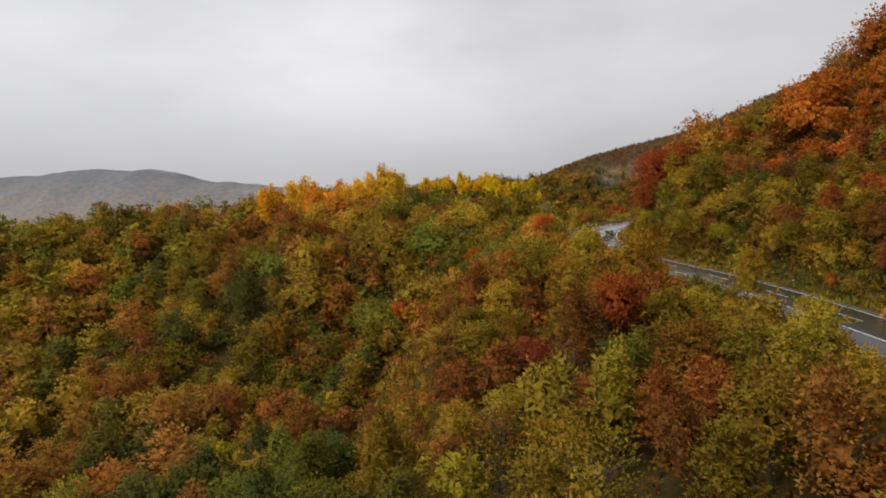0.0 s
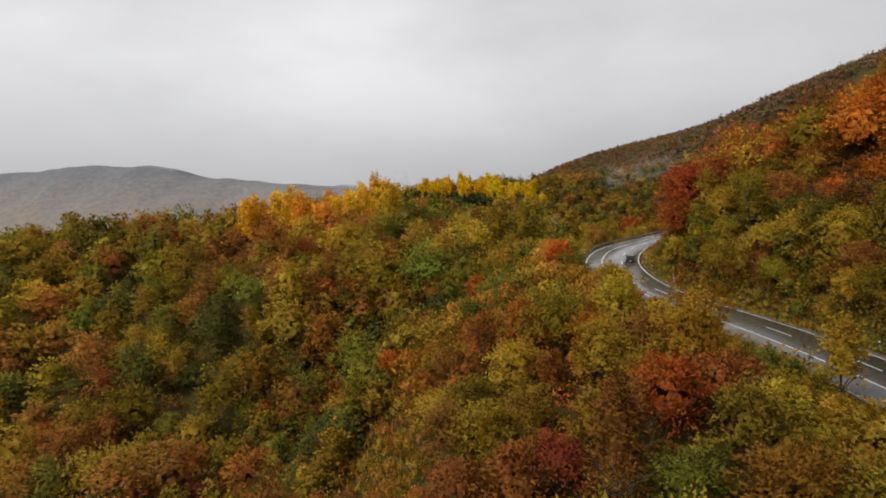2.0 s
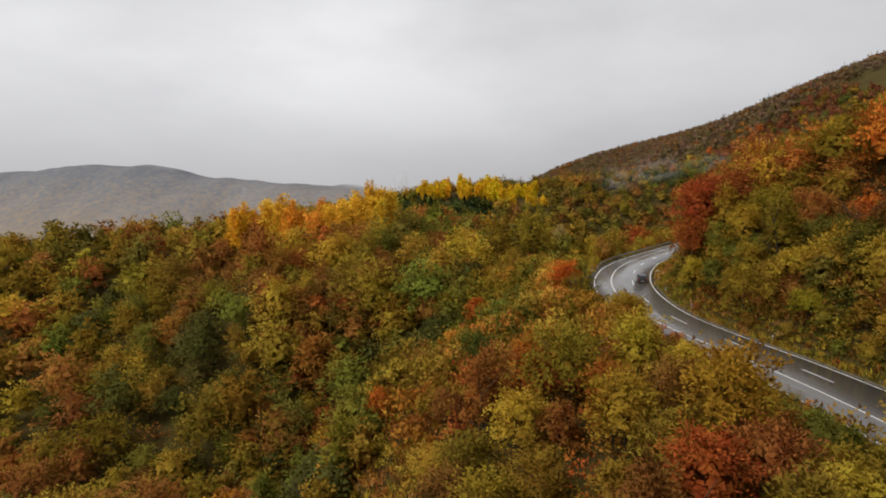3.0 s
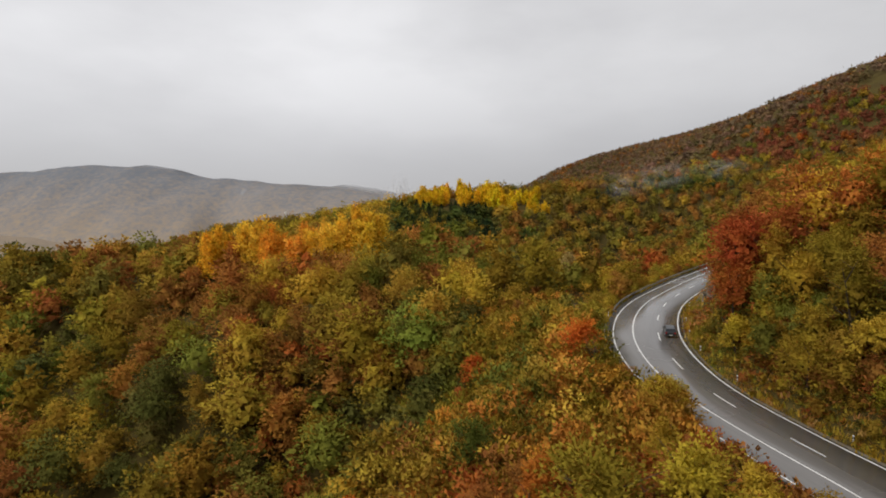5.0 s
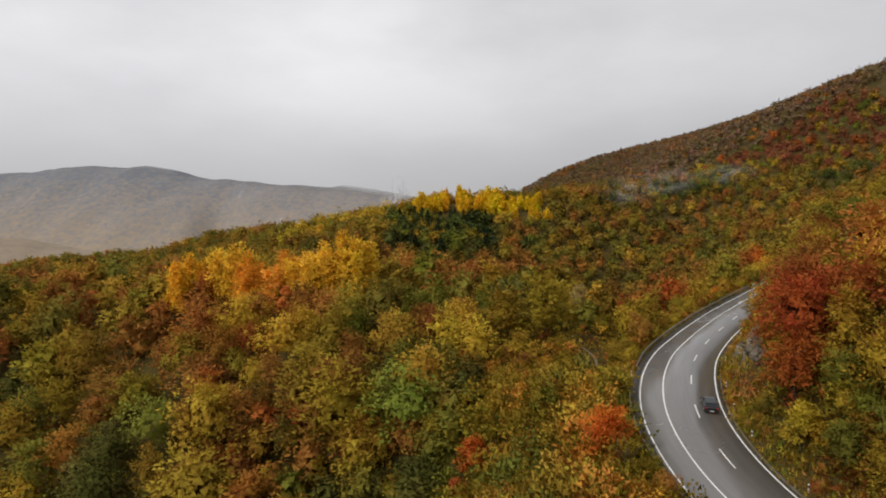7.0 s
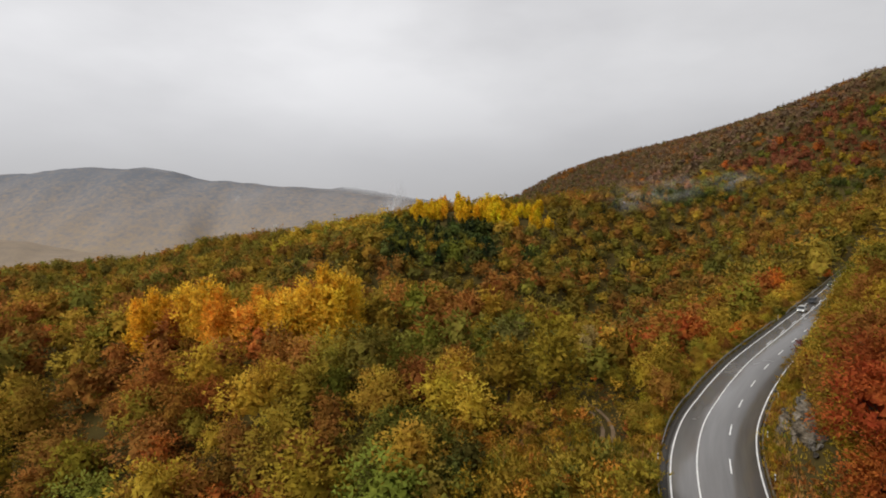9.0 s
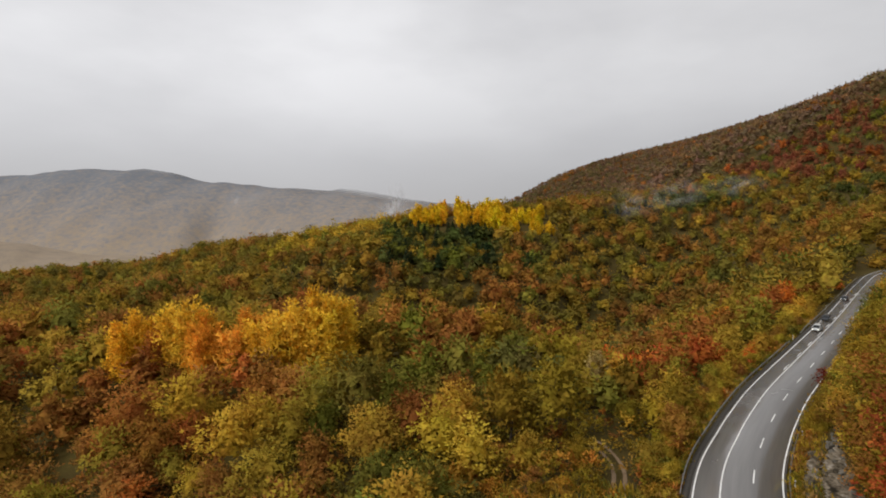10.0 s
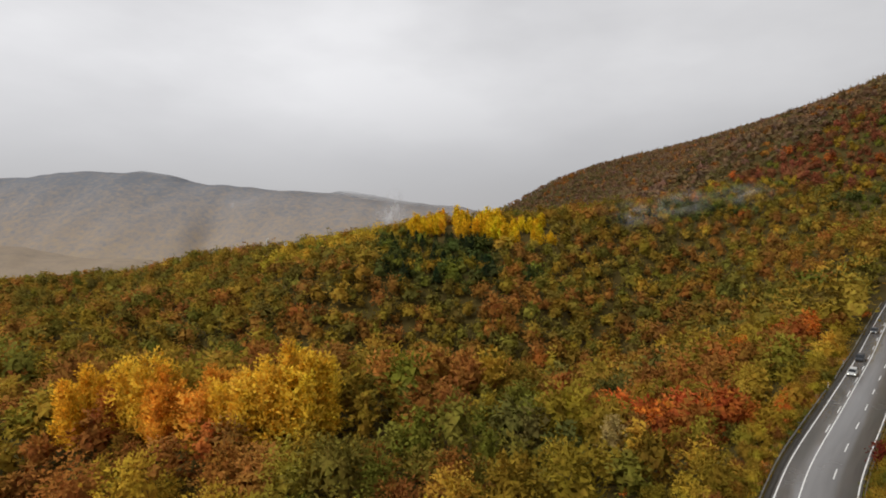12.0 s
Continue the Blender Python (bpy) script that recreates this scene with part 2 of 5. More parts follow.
# ---- the road's line: the dashed line between the two climbing lanes ----
ROAD = [(46, -60, -20), (47, 10, -15.5), (46.8, 50, -12.4), (46.2, 63, -11.3), (44.9, 75, -10.1), (42.3, 87.2, -8.9), (39.1, 98, -7.9),
        (36.6, 109, -6.8), (36.1, 118.5, -5.5), (37.6, 128.5, -4.2), (41.5, 139.2, -3.1), (47.3, 150.4, -2.3), (54.8, 161, -1.6),
        (63.4, 171.6, -1.0), (72.4, 181.6, -0.2), (93, 202.5, 1.5), (121, 231.5, 3.3), (142, 254, 4.7), (173, 287, 6.8), (195, 308, 8.4),
        (222, 322, 9.6), (262, 330, 12), (330, 338, 16)]


def smooth_line(points, step=1.0):
    """Even steps along a Catmull-Rom curve through the points."""
    p = np.array(points, float)
    p = np.vstack([2 * p[0] - p[1], p, 2 * p[-1] - p[-2]])
    out = []
    for a, b, c, d in zip(p, p[1:], p[2:], p[3:]):
        for u in np.linspace(0, 1, max(4, int(np.linalg.norm(c - b))), endpoint=False):
            out.append(0.5 * (2 * b + (c - a) * u + (2 * a - 5 * b + 4 * c - d) * u * u + (3 * b - a - 3 * c + d) * u**3))
    out = np.array(out)
    for _ in range(6):
        out[1:-1] = 0.25 * out[:-2] + 0.5 * out[1:-1] + 0.25 * out[2:]
    s = np.r_[0, np.cumsum(np.linalg.norm(np.diff(out, axis=0), axis=1))]
    even = np.arange(0, s[-1], step)
    return np.stack([np.interp(even, s, out[:, k]) for k in range(3)], 1)


LINE = smooth_line(ROAD)
TANGENT = np.gradient(LINE[:, :2], axis=0)
TANGENT /= np.linalg.norm(TANGENT, axis=1)[:, None]
SIDE = np.stack([TANGENT[:, 1], -TANGENT[:, 0]], 1)      # to the uphill side
LEFT_EDGE, RIGHT_EDGE = -7.4, 3.75


def beside(i, off, up=0.0):
    """A place beside the road's line: off metres to the uphill side."""
    i = min(max(i, 0), len(LINE) - 1.001)
    a, u = int(i), i - int(i)
    p, s = LINE[a] * (1 - u) + LINE[a + 1] * u, SIDE[a] * (1 - u) + SIDE[a + 1] * u
    return np.array([p[0] + s[0] * off, p[1] + s[1] * off, p[2] + up])


def road_at(x, y):
    """For arrays of places: the index of the nearest place of the road's line, and the signed distance to it."""
    idx, off = np.zeros(x.shape, int), np.full(x.shape, 1e3)
    near = (x > -60) & (x < 400) & (y > -150) & (y < 420)
    q = np.stack([x[near], y[near]], 1)
    thin = LINE[::2, :2]
    best = np.zeros(len(q), int)
    for k in range(0, len(q), 4000):
        d = ((q[k:k + 4000, None] - thin[None]) ** 2).sum(-1)
        best[k:k + 4000] = d.argmin(1) * 2
    rel = q - LINE[best, :2]
    dist = np.linalg.norm(rel, axis=1) * np.sign((rel * SIDE[best]).sum(1))
    idx[near], off[near] = best, dist
    return idx, off


# ---- the land: heights of hollows, spurs and slopes, with a smooth sheet through them ----
NEAR_LAND = [(0, -20, -30), (-70, 0, -52), (20, 35, -23), (-15, 40, -33), (-50, 60, -46), (12, 64, -19), (20, 66, -13.5), (18, 82, -11.5), (22, 115, -4.5), (-6, 111, -19), (-13, 77, -33), (6, 102, -15), (-9, 100, -21), (-22, 104, -42), (-16, 117, -37), (-7, 129, -29),
             (-35, 109, -43), (-95, 125, -40), (7, 126, -13), (3, 130, -13), (-43, 137, -27), (-8, 144, -12), (-30, 150, -14), (-62, 151, -22), (-100, 160, -27),
             (10, 155, -7), (-3, 170, -3), (26, 170, -4), (-41, 174, -4), (-21, 188, 0), (-62, 195, -1), (-112, 202, -4), (-200, 200, -12),
             (38, 187, -4), (55, 220, -15), (18, 222, -2), (0, 250, -12)]
FAR_LAND = [(30, 326, -42), (22, 362, -48), (-33, 405, -44), (66, 406, -48), (-130, 320, -40), (109, 454, -44), (20, 460, -19), (-60, 477, 3),
            (0, 545, 15), (26, 598, 33), (84, 506, -12), (78, 468, -14), (82, 438, -33), (251, 458, 19), (181, 595, 37), (-126, 466, -23), (-234, 466, -24), (-234, 588, -22), (-348, 614, -56), (-160, 640, 8), (-136, 543, -8), (-273, 700, -4), (-420, 780, -32), (-560, 830, -50), (-400, 1050, -190),
            (-450, 640, -55), (119, 289, -10), (181, 426, -18), (257, 473, 14), (374, 622, 74), (-300, 330, -60), (-150, 900, -150), (100, 800, 0)]
HIGH_LAND = [(62, 137, 15), (72, 142, 20), (78, 165, 18), (61, 155, 8.5), (57, 142, 10), (68, 160, 12), (58, 97, -2), (70, 128, 15), (85, 125, 24), (95, 114, 33), (112, 112, 42), (78, 95, 14), (66, 62, 3), (80, 72, 15), (100, 40, 40),
             (125, 150, 42), (104, 185, 19), (130, 228, 17), (240, 380, 22), (330, 400, 55), (480, 660, 150), (640, 1000, 225), (840, 1940, 290),
             (420, 1900, 172), (260, 1800, 62), (380, 1000, 112), (230, 900, 40), (700, 500, 245), (400, 150, 160), (200, 20, 95), (900, 1200, 310)]
CONTROL = np.array(NEAR_LAND + FAR_LAND + HIGH_LAND, float)


def spline_weights(c, soft):
    """A thin-plate sheet through the control heights."""
    d = np.linalg.norm(c[:, None, :2] - c[None, :, :2], axis=-1) / 100
    k = np.where(d > 0, d * d * np.log(d + 1e-9), 0) + soft * np.eye(len(c))
    p = np.c_[np.ones(len(c)), c[:, :2] / 100]
    a = np.block([[k, p], [p.T, np.zeros((3, 3))]])
    return np.linalg.solve(a, np.r_[c[:, 2], 0, 0, 0])


WEIGHTS = spline_weights(CONTROL, 0.0004)


def land(x, y):
    """The height of the ground at arrays of places."""
    x, y = np.atleast_1d(np.asarray(x, float)), np.atleast_1d(np.asarray(y, float))
    xc, yc = np.clip(x, -520, 950), np.clip(y, -60, 2000)
    d2 = sum(w * (lambda r: r * np.log(r + 1e-12) * 0.5)(((xc - cx) ** 2 + (yc - cy) ** 2) / 1e4) for w, (cx, cy) in zip(WEIGHTS, CONTROL[:, :2]))
    z = d2 + WEIGHTS[-3] + WEIGHTS[-2] * xc / 100 + WEIGHTS[-1] * yc / 100
    z = z - 0.25 * np.maximum(-520 - x, 0) ** 0.9 - 0.3 * np.maximum(y - 2000, 0)
    z = np.maximum(z, -320)
    ripple = 1.2 * np.sin(x / 17 + np.sin(y / 23)) * np.sin(y / 19 + 1.3 * np.sin(x / 31)) + 0.5 * np.sin(x / 6.1 + y / 9) * np.sin(y / 5.3 - x / 11)
    z = z + ripple * np.clip((np.hypot(x, y) - 40) / 100, 0.4, 1.0)
    i, off = road_at(x, y)
    bed = LINE[i, 2]
    # downhill: a narrow verge, then the bank; uphill: a ditch, then the cut
    down = np.clip((LEFT_EDGE - 1.0 - off) / 14.0, 0, 1)
    up = np.clip((off - RIGHT_EDGE - 1.5) / 16.0, 0, 1)
    fall = np.interp(LINE[i, 1], [85, 100, 128, 142], [0.55, 0.12, 0.12, 0.55])      # the spur meets the road almost level in the bend
    low = np.where(off < 0, bed - 0.12 - fall * np.maximum(LEFT_EDGE - 1.0 - off, 0), bed - 0.12 + 1.15 * np.maximum(off - RIGHT_EDGE - 1.8, 0))
    w = np.where(off < 0, down, up)
    w = w * w * (3 - 2 * w)
    inside = (off > LEFT_EDGE - 1.0) & (off < RIGHT_EDGE + 1.5)
    mixed = z * w + low * (1 - w)
    return np.where(inside, bed - 0.12, np.where(np.abs(off) < 30, mixed, z))


def steps(*spans):
    out = []
    for a, b, s in spans:
        out.append(np.arange(a, b, s))
    return np.concatenate(out + [np.array([spans[-1][1]])])


gx = steps((-4600, -1000, 200), (-1000, -500, 50), (-500, -140, 12), (-140, -20, 3.5), (-20, 110, 1.6), (110, 200, 4), (200, 500, 12), (500, 1000, 40), (1000, 4600, 300))
gy = steps((-1500, -100, 140), (-100, 0, 10), (0, 40, 4), (40, 200, 1.8), (200, 340, 4), (340, 700, 9), (700, 2100, 40), (2100, 4600, 250))
GX, GY = np.meshgrid(gx, gy)
GZ = land(GX.ravel(), GY.ravel())
g_off = road_at(GX.ravel(), GY.ravel())[1]
GZ = GZ - np.where((g_off > LEFT_EDGE + 0.2) & (g_off < RIGHT_EDGE), 0.45, 0.0)      # the ground lies deeper under the road's bed
nx, ny = len(gx), len(gy)
quad = (np.arange(ny - 1)[:, None] * nx + np.arange(nx - 1)[None]).ravel()
me = array_mesh("ground", np.c_[GX.ravel(), GY.ravel(), GZ], np.stack([quad, quad + 1, quad + nx + 1, quad + nx], 1), M_GROUND, True)
tagged(new("ground", me), "steep hillside ground covered in brown leaf litter and grass", "ground", kind="structure")


# ---- the road ----
def ribbon(name, i0, i1, a, b, mat, up, thick=0.0, step=1.0, parent=None):
    """A strip along the road between the offsets a and b (numbers, or functions of the place along it), with skirts when thick."""
    idx = np.arange(i0, i1 + 1e-6, step)
    if idx[-1] < i1 - 1e-6:
        idx = np.r_[idx, i1]
    fa, fb = (a if callable(a) else lambda i: a), (b if callable(b) else lambda i: b)
    rows = [[(fa(i), up - thick), (fa(i), up), (fb(i), up), (fb(i), up - thick)] if thick else [(fa(i), up), (fb(i), up)] for i in idx]
    k = len(rows[0])
    v = np.array([beside(i, o, u) for i, row in zip(idx, rows) for o, u in row])
    f = np.array([(r * k + c, r * k + c + 1, (r + 1) * k + c + 1, (r + 1) * k + c) for r in range(len(idx) - 1) for c in range(k - 1)])
    me = array_mesh(name, v, f[:, ::-1], mat)
    uvl = me.uv_layers.new(name="road")
    vi = np.empty(len(me.loops), int)
    me.loops.foreach_get("vertex_index", vi)
    uvs = np.array([(o, i) for i, row in zip(idx, rows) for o, _ in row])[vi]
    uvl.data.foreach_set("uv", uvs.astype(np.float32).ravel())
    ob = new(name, me)
    ob.parent = parent
    return ob


def left_line(i):      # the downhill lane is wider in the bend
    return float(np.interp(i, [120, 150, 178, 203, 226, 300], [-7.7, -7.5, -7.3, -7.1, -6.3, -6.3]))


def mid_line(i):
    return float(np.interp(i, [120, 150, 178, 203, 226, 300], [-3.6, -3.7, -4.0, -3.95, -3.4, -3.45]))


END = len(LINE) - 2
road = tagged(ribbon("road", 0, END, lambda i: left_line(i) - 0.35, RIGHT_EDGE, M_ASPHALT, 0.0, 0.4), "wet dark grey three-lane asphalt mountain road", "road", kind="structure")
ribbon("edge_line", 0, END, lambda i: left_line(i) - 0.1, lambda i: left_line(i) + 0.1, M_PAINT, 0.006, parent=road)
ribbon("centre_line", 0, END, lambda i: mid_line(i) - 0.1, lambda i: mid_line(i) + 0.1, M_PAINT, 0.006, parent=road)
ribbon("edge_line", 0, END, 3.25, 3.45, M_PAINT, 0.006, parent=road)


def nearest_index(x, y):
    return int(((LINE[:, 0] - x) ** 2 + (LINE[:, 1] - y) ** 2).argmin())


d0 = nearest_index(36.1, 118.5) - 2
for k in range(-13, 26):
    s = d0 + k * 11.6
    if 2 < s < END - 6:
        ribbon("lane_dash", s, s + 4.0, -0.09, 0.09, M_PAINT, 0.006, parent=road)
for k in range(10):      # a broken line joins the middle line where the road straightens
    s = 266 + k * 11.6
    ribbon("lane_dash", s, s + 4.5, lambda i: mid_line(i) - 0.55, lambda i: mid_line(i) - 0.37, M_PAINT, 0.006, parent=road)
tagged(ribbon("gutter", 30, 300, 4.05, 4.25, M_GUTTER, 0.08, 0.4), "pale concrete gutter edge along the uphill side of the road", "gutter", kind="structure")
tagged(ribbon("verge", 20, 420, lambda i: left_line(i) - 1.25, lambda i: left_line(i) - 0.36, M_VERGE, -0.03, 0.5), "dark wet earth verge beside the road", "verge", kind="structure")


# ---- trees ----
rng = np.random.default_rng(7)


def unit(v):
    return v / np.maximum(np.linalg.norm(v, axis=-1, keepdims=True), 1e-9)


def spray_leaves(r, centre, out, lift, length, per, size, loose=0.42, dome=0.35):
    """Leaves on domed sprays: each spray lies round its centre and reaches outwards. Gives corners (n, 3, 3) and one normal a leaf."""
    k = len(centre)
    along = unit(out * (1, 1, 0.45) + (0, 0, lift) + r.normal(size=(k, 3)) * 0.28)
    up = unit(out * 0.6 + (0, 0, 0.62) + r.normal(size=(k, 3)) * 0.24)
    side = unit(np.cross(up, along))
    up = np.cross(along, side)
    rep = lambda v: np.repeat(v, per, 0)
    along, side, up, mid, ow, ln = rep(along), rep(side), rep(up), rep(centre), rep(out), rep(length)[:, None]
    n = k * per
    q, rad = r.uniform(0, 2 * math.pi, n), np.sqrt(r.uniform(0.02, 1, n))
    a, b = (rad * np.cos(q))[:, None], (0.72 * rad * np.sin(q))[:, None]
    pos = mid + along * a * ln + side * b * ln + up * ln * (0.1 * r.normal(size=(n, 1)) - dome * (a * a + b * b))
    way = unit(along * (0.8 + 0.4 * a) + side * b * 1.5 + r.normal(size=(n, 3)) * loose)
    nor = unit(up + r.normal(size=(n, 3)) * loose + along * a * 0.5 + side * b * 0.5)
    nor *= np.where((nor * (ow + (0, 0, 0.3))).sum(1) < 0, -1.0, 1.0)[:, None]
    wide = unit(np.cross(way, nor))
    z = size * r.uniform(0.65, 1.3, (n, 1))
    tri = np.stack([pos - wide * z * 0.42 - way * z * 0.4, pos + wide * z * 0.42 - way * z * 0.34, pos + way * z * 0.75], 1)
    shade = unit(nor * 0.38 + ow * 0.62 + (0, 0, 0.25))
    return tri, shade


def spray_crown(seed, height, radius, sprays, per, size, base=0.08, point=0.35, lift=0.1, scales=60, spread=0.34, ragged=0.07):
    """A broadleaf crown: sprays of leaves over an uneven, lobed body that is closed by flat-lying leaf masses. Places, faces, normals."""
    r = np.random.default_rng(seed)
    lobes = unit(r.normal(size=(7, 3)) + (0, 0, 0.25))
    high = height * (1 - base) / 2
    body = np.array((radius, radius, high))

    def shell(k, lo, hi):
        d = unit(r.normal(size=(k, 3)) + (0, 0, 0.3))
        d[:, 2] = np.where(d[:, 2] < -0.6, -d[:, 2], d[:, 2])
        swell = 0.68 + 0.36 * (np.clip(d @ lobes.T, 0, 1) ** 5).max(1) + ragged * r.normal(size=k)
        p = d * (swell * r.uniform(lo, hi, k))[:, None] * body
        u = np.clip((p[:, 2] / high + 1) / 2, 0, 1)
        p[:, :2] *= (1.08 - point * u ** 1.6)[:, None]
        p[:, 2] += height * base + high
        return p, unit(d / body)

    p, out = shell(sprays, 0.78, 1.0)
    tri, nor = spray_leaves(r, p, out, lift, radius * spread * r.uniform(0.65, 1.3, sprays), per, size)
    if scales:
        p, out = shell(scales, 0.46, 0.60)
        edge = 1.2 * math.sqrt(math.pi * radius * high / scales) * r.uniform(0.75, 1.25, (scales, 1))
        face = unit(out + (0, 0, 0.1) + r.normal(size=(scales, 3)) * 0.16)
        a = unit(np.cross(face, r.normal(size=(scales, 3))))
        b = np.cross(face, a)
        tri = np.concatenate([tri, np.stack([p - a * edge * 0.6 - b * edge * 0.35, p + a * edge * 0.6 - b * edge * 0.35, p + b * edge * 0.75], 1)])
        nor = np.concatenate([nor, unit(out + (0, 0, 0.25) + r.normal(size=(scales, 3)) * 0.12)])
    pts = tri.reshape(-1, 3)
    return pts, soup(pts), np.repeat(nor, 3, 0)


def poplar_crown(seed, height, radius, plumes, sprays, per, size):
    """A tall crown of many upright plumes."""
    r = np.random.default_rng(seed)
    tris, nors = [], []
    for _ in range(plumes):
        a, d = r.uniform(0, 2 * math.pi), radius * 0.75 * math.sqrt(r.uniform(0, 1))
        top = height * r.uniform(0.66, 1.04) * (1 - 0.25 * (d / radius) ** 2)
        low = height * r.uniform(0.05, 0.2)
        u = r.uniform(0, 1, sprays) ** 0.8
        q = r.uniform(0, 2 * math.pi, sprays)
        w = radius * 0.34 * np.minimum(1.0, 0.45 + 2 * u) * (1.02 - u) ** 0.75 * r.uniform(0.5, 1.15, sprays)
        out = np.stack([np.cos(q), np.sin(q), 0.25 + 0.6 * u], 1)
        p = np.stack([d * math.cos(a) + w * np.cos(q), d * math.sin(a) + w * np.sin(q), low + (top - low) * u], 1)
        t, n = spray_leaves(r, p, unit(out + np.array((math.cos(a), math.sin(a), 0)) * d / radius), 0.9, radius * 0.26 * r.uniform(0.7, 1.3, sprays), per, size, 0.3)
        tris.append(t)
        nors.append(n)
    pts = np.concatenate(tris).reshape(-1, 3)
    return pts, soup(pts), np.repeat(np.concatenate(nors), 3, 0)


def conifer_arrays(seed, height, radius, n, size):
    """Drooping tiers of needles round a cone."""
    r = np.random.default_rng(seed)
    t = r.uniform(0.04, 1, n) ** 0.8
    tier = np.round(t * 11) / 11 + r.normal(size=n) * 0.012
    a = r.uniform(0, 2 * math.pi, n)
    rad = radius * np.clip(1 - tier, 0, 1) ** 0.85 * (0.45 + 0.55 * np.sqrt(r.uniform(0, 1, n))) * (0.8 + 0.3 * np.sin(a * 5 + tier * 40)) + 0.12
    z = height * (0.1 + 0.9 * tier) - rad * 0.28
    p = np.stack([rad * np.cos(a), rad * np.sin(a), z], 1)
    o = np.stack([np.cos(a), np.sin(a), -0.35 + 0 * a], 1) + r.normal(size=(n, 3)) * 0.25
    o /= np.linalg.norm(o, axis=1)[:, None]
    w = np.cross(o, r.normal(size=(n, 3)) * 0.5 + (0, 0, 1))
    w /= np.linalg.norm(w, axis=1)[:, None]
    s = size * r.uniform(0.6, 1.3, n)[:, None]
    return np.stack([p - w * s * 0.4 - o * s * 0.3, p + w * s * 0.4 - o * s * 0.3, p + o * s * 0.8], 1).reshape(-1, 3)


def limb(bm, a, b, r0, r1, sides=6):
    a, b = Vector(a), Vector(b)
    ax = (b - a).normalized()
    u = ax.orthogonal().normalized()
    w = ax.cross(u)
    rings = []
    for p, r in ((a, r0), (b, r1)):
        rings.append([bm.verts.new(p + (u * math.cos(q) + w * math.sin(q)) * r) for q in (2 * math.pi * k / sides for k in range(sides))])
    for k in range(sides):
        bm.faces.new((rings[0][k], rings[0][(k + 1) % sides], rings[1][(k + 1) % sides], rings[1][k]))
    bm.faces.new(rings[1])


def trunk_mesh(name, seed, height, radius, twigs=0):
    """A tapered, slightly bent trunk with limbs that reach into the crown."""
    r = random.Random(seed)
    bm = bmesh.new()
    p, thick = Vector((0, 0, -0.6)), 0.018 * height + 0.03
    lean = Vector((r.uniform(-0.08, 0.08), r.uniform(-0.08, 0.08), 1)).normalized()
    pts = [p]
    for k in range(4):
        lean = (lean + Vector((r.uniform(-0.1, 0.1), r.uniform(-0.1, 0.1), 0))).normalized()
        q = pts[-1] + lean * (height * 0.22 + 0.15)
        limb(bm, pts[-1], q, thick * (1 - k * 0.23), thick * (1 - (k + 1) * 0.23), 7)
        pts.append(q)
    for k in range(7 + twigs):
        t = r.uniform(0.25, 0.9) * 3.99
        a = pts[int(t)].lerp(pts[int(t) + 1], t - int(t))
        an = r.uniform(0, 2 * math.pi)
        ln = radius * r.uniform(0.55, 0.95)
        b = a + Vector((math.cos(an) * ln, math.sin(an) * ln, ln * r.uniform(0.5, 1.2)))
        b.z = min(b.z, height * 0.97)
        limb(bm, a, b, thick * 0.32, thick * 0.08, 4)
        for _ in range(2 if twigs else 1):
            c = a.lerp(b, r.uniform(0.4, 0.8))
            limb(bm, c, c + Vector((r.uniform(-1, 1), r.uniform(-1, 1), r.uniform(0.3, 1))) * ln * 0.4, thick * 0.14, thick * 0.05, 3)
    me = bpy.data.meshes.new(name)
    bm.to_mesh(me)
    bm.free()
    me.materials.append(M_BARK)
    return me


def crown(leaves, up=0.35, own=0.35):
    """Loose leaves: places, faces, normals."""
    return leaves, soup(leaves), crown_normals(leaves, 0.34, up, own)


def crown_mesh(made):
    p, f, n = made
    return array_mesh("crown", p, f, M_LEAF, True, normals=n)


def soup(points):
    return np.arange(len(points), dtype=np.int32).reshape(-1, 3)


# leaf colours, as base colours
OLIVE, YELLOW_GREEN, GREEN, DARK_GREEN = (0.250, 0.200, 0.024), (0.39, 0.315, 0.034), (0.140, 0.172, 0.028), (0.066, 0.098, 0.026)
BROWN, RUST, ORANGE, RED = (0.275, 0.132, 0.032), (0.35, 0.118, 0.028), (0.50, 0.185, 0.028), (0.36, 0.078, 0.024)
GOLD, AMBER, MAROON, PALE = (0.74, 0.56, 0.022), (0.84, 0.44, 0.022), (0.16, 0.034, 0.018), (0.42, 0.37, 0.14)
WORDS = {OLIVE: "olive-green", YELLOW_GREEN: "yellow-green", GREEN: "green", DARK_GREEN: "dark green", BROWN: "brown", RUST: "rust-brown",
         ORANGE: "orange", RED: "red", GOLD: "golden yellow", AMBER: "amber yellow", MAROON: "dark maroon", PALE: "pale grey-green"}
# what grows where: the share of each colour in the woods
# HOLLOW is green woods; extra dark green stands in for the valley's shade
HOLLOW = [(DARK_GREEN, 0.23), (GREEN, 0.28), (OLIVE, 0.22), (YELLOW_GREEN, 0.08), (BROWN, 0.14), (RUST, 0.05)]
BANK = [(GREEN, 0.12), (OLIVE, 0.38), (YELLOW_GREEN, 0.28), (BROWN, 0.14), (ORANGE, 0.03), (RUST, 0.05)]
HILLSIDE = [(GREEN, 0.13), (YELLOW_GREEN, 0.20), (OLIVE, 0.33), (BROWN, 0.14), (RUST, 0.14), (ORANGE, 0.06)]
UPPER_SLOPE = [(GREEN, 0.05), (OLIVE, 0.17), (BROWN, 0.24), (RUST, 0.38), (ORANGE, 0.09), (RED, 0.07)]
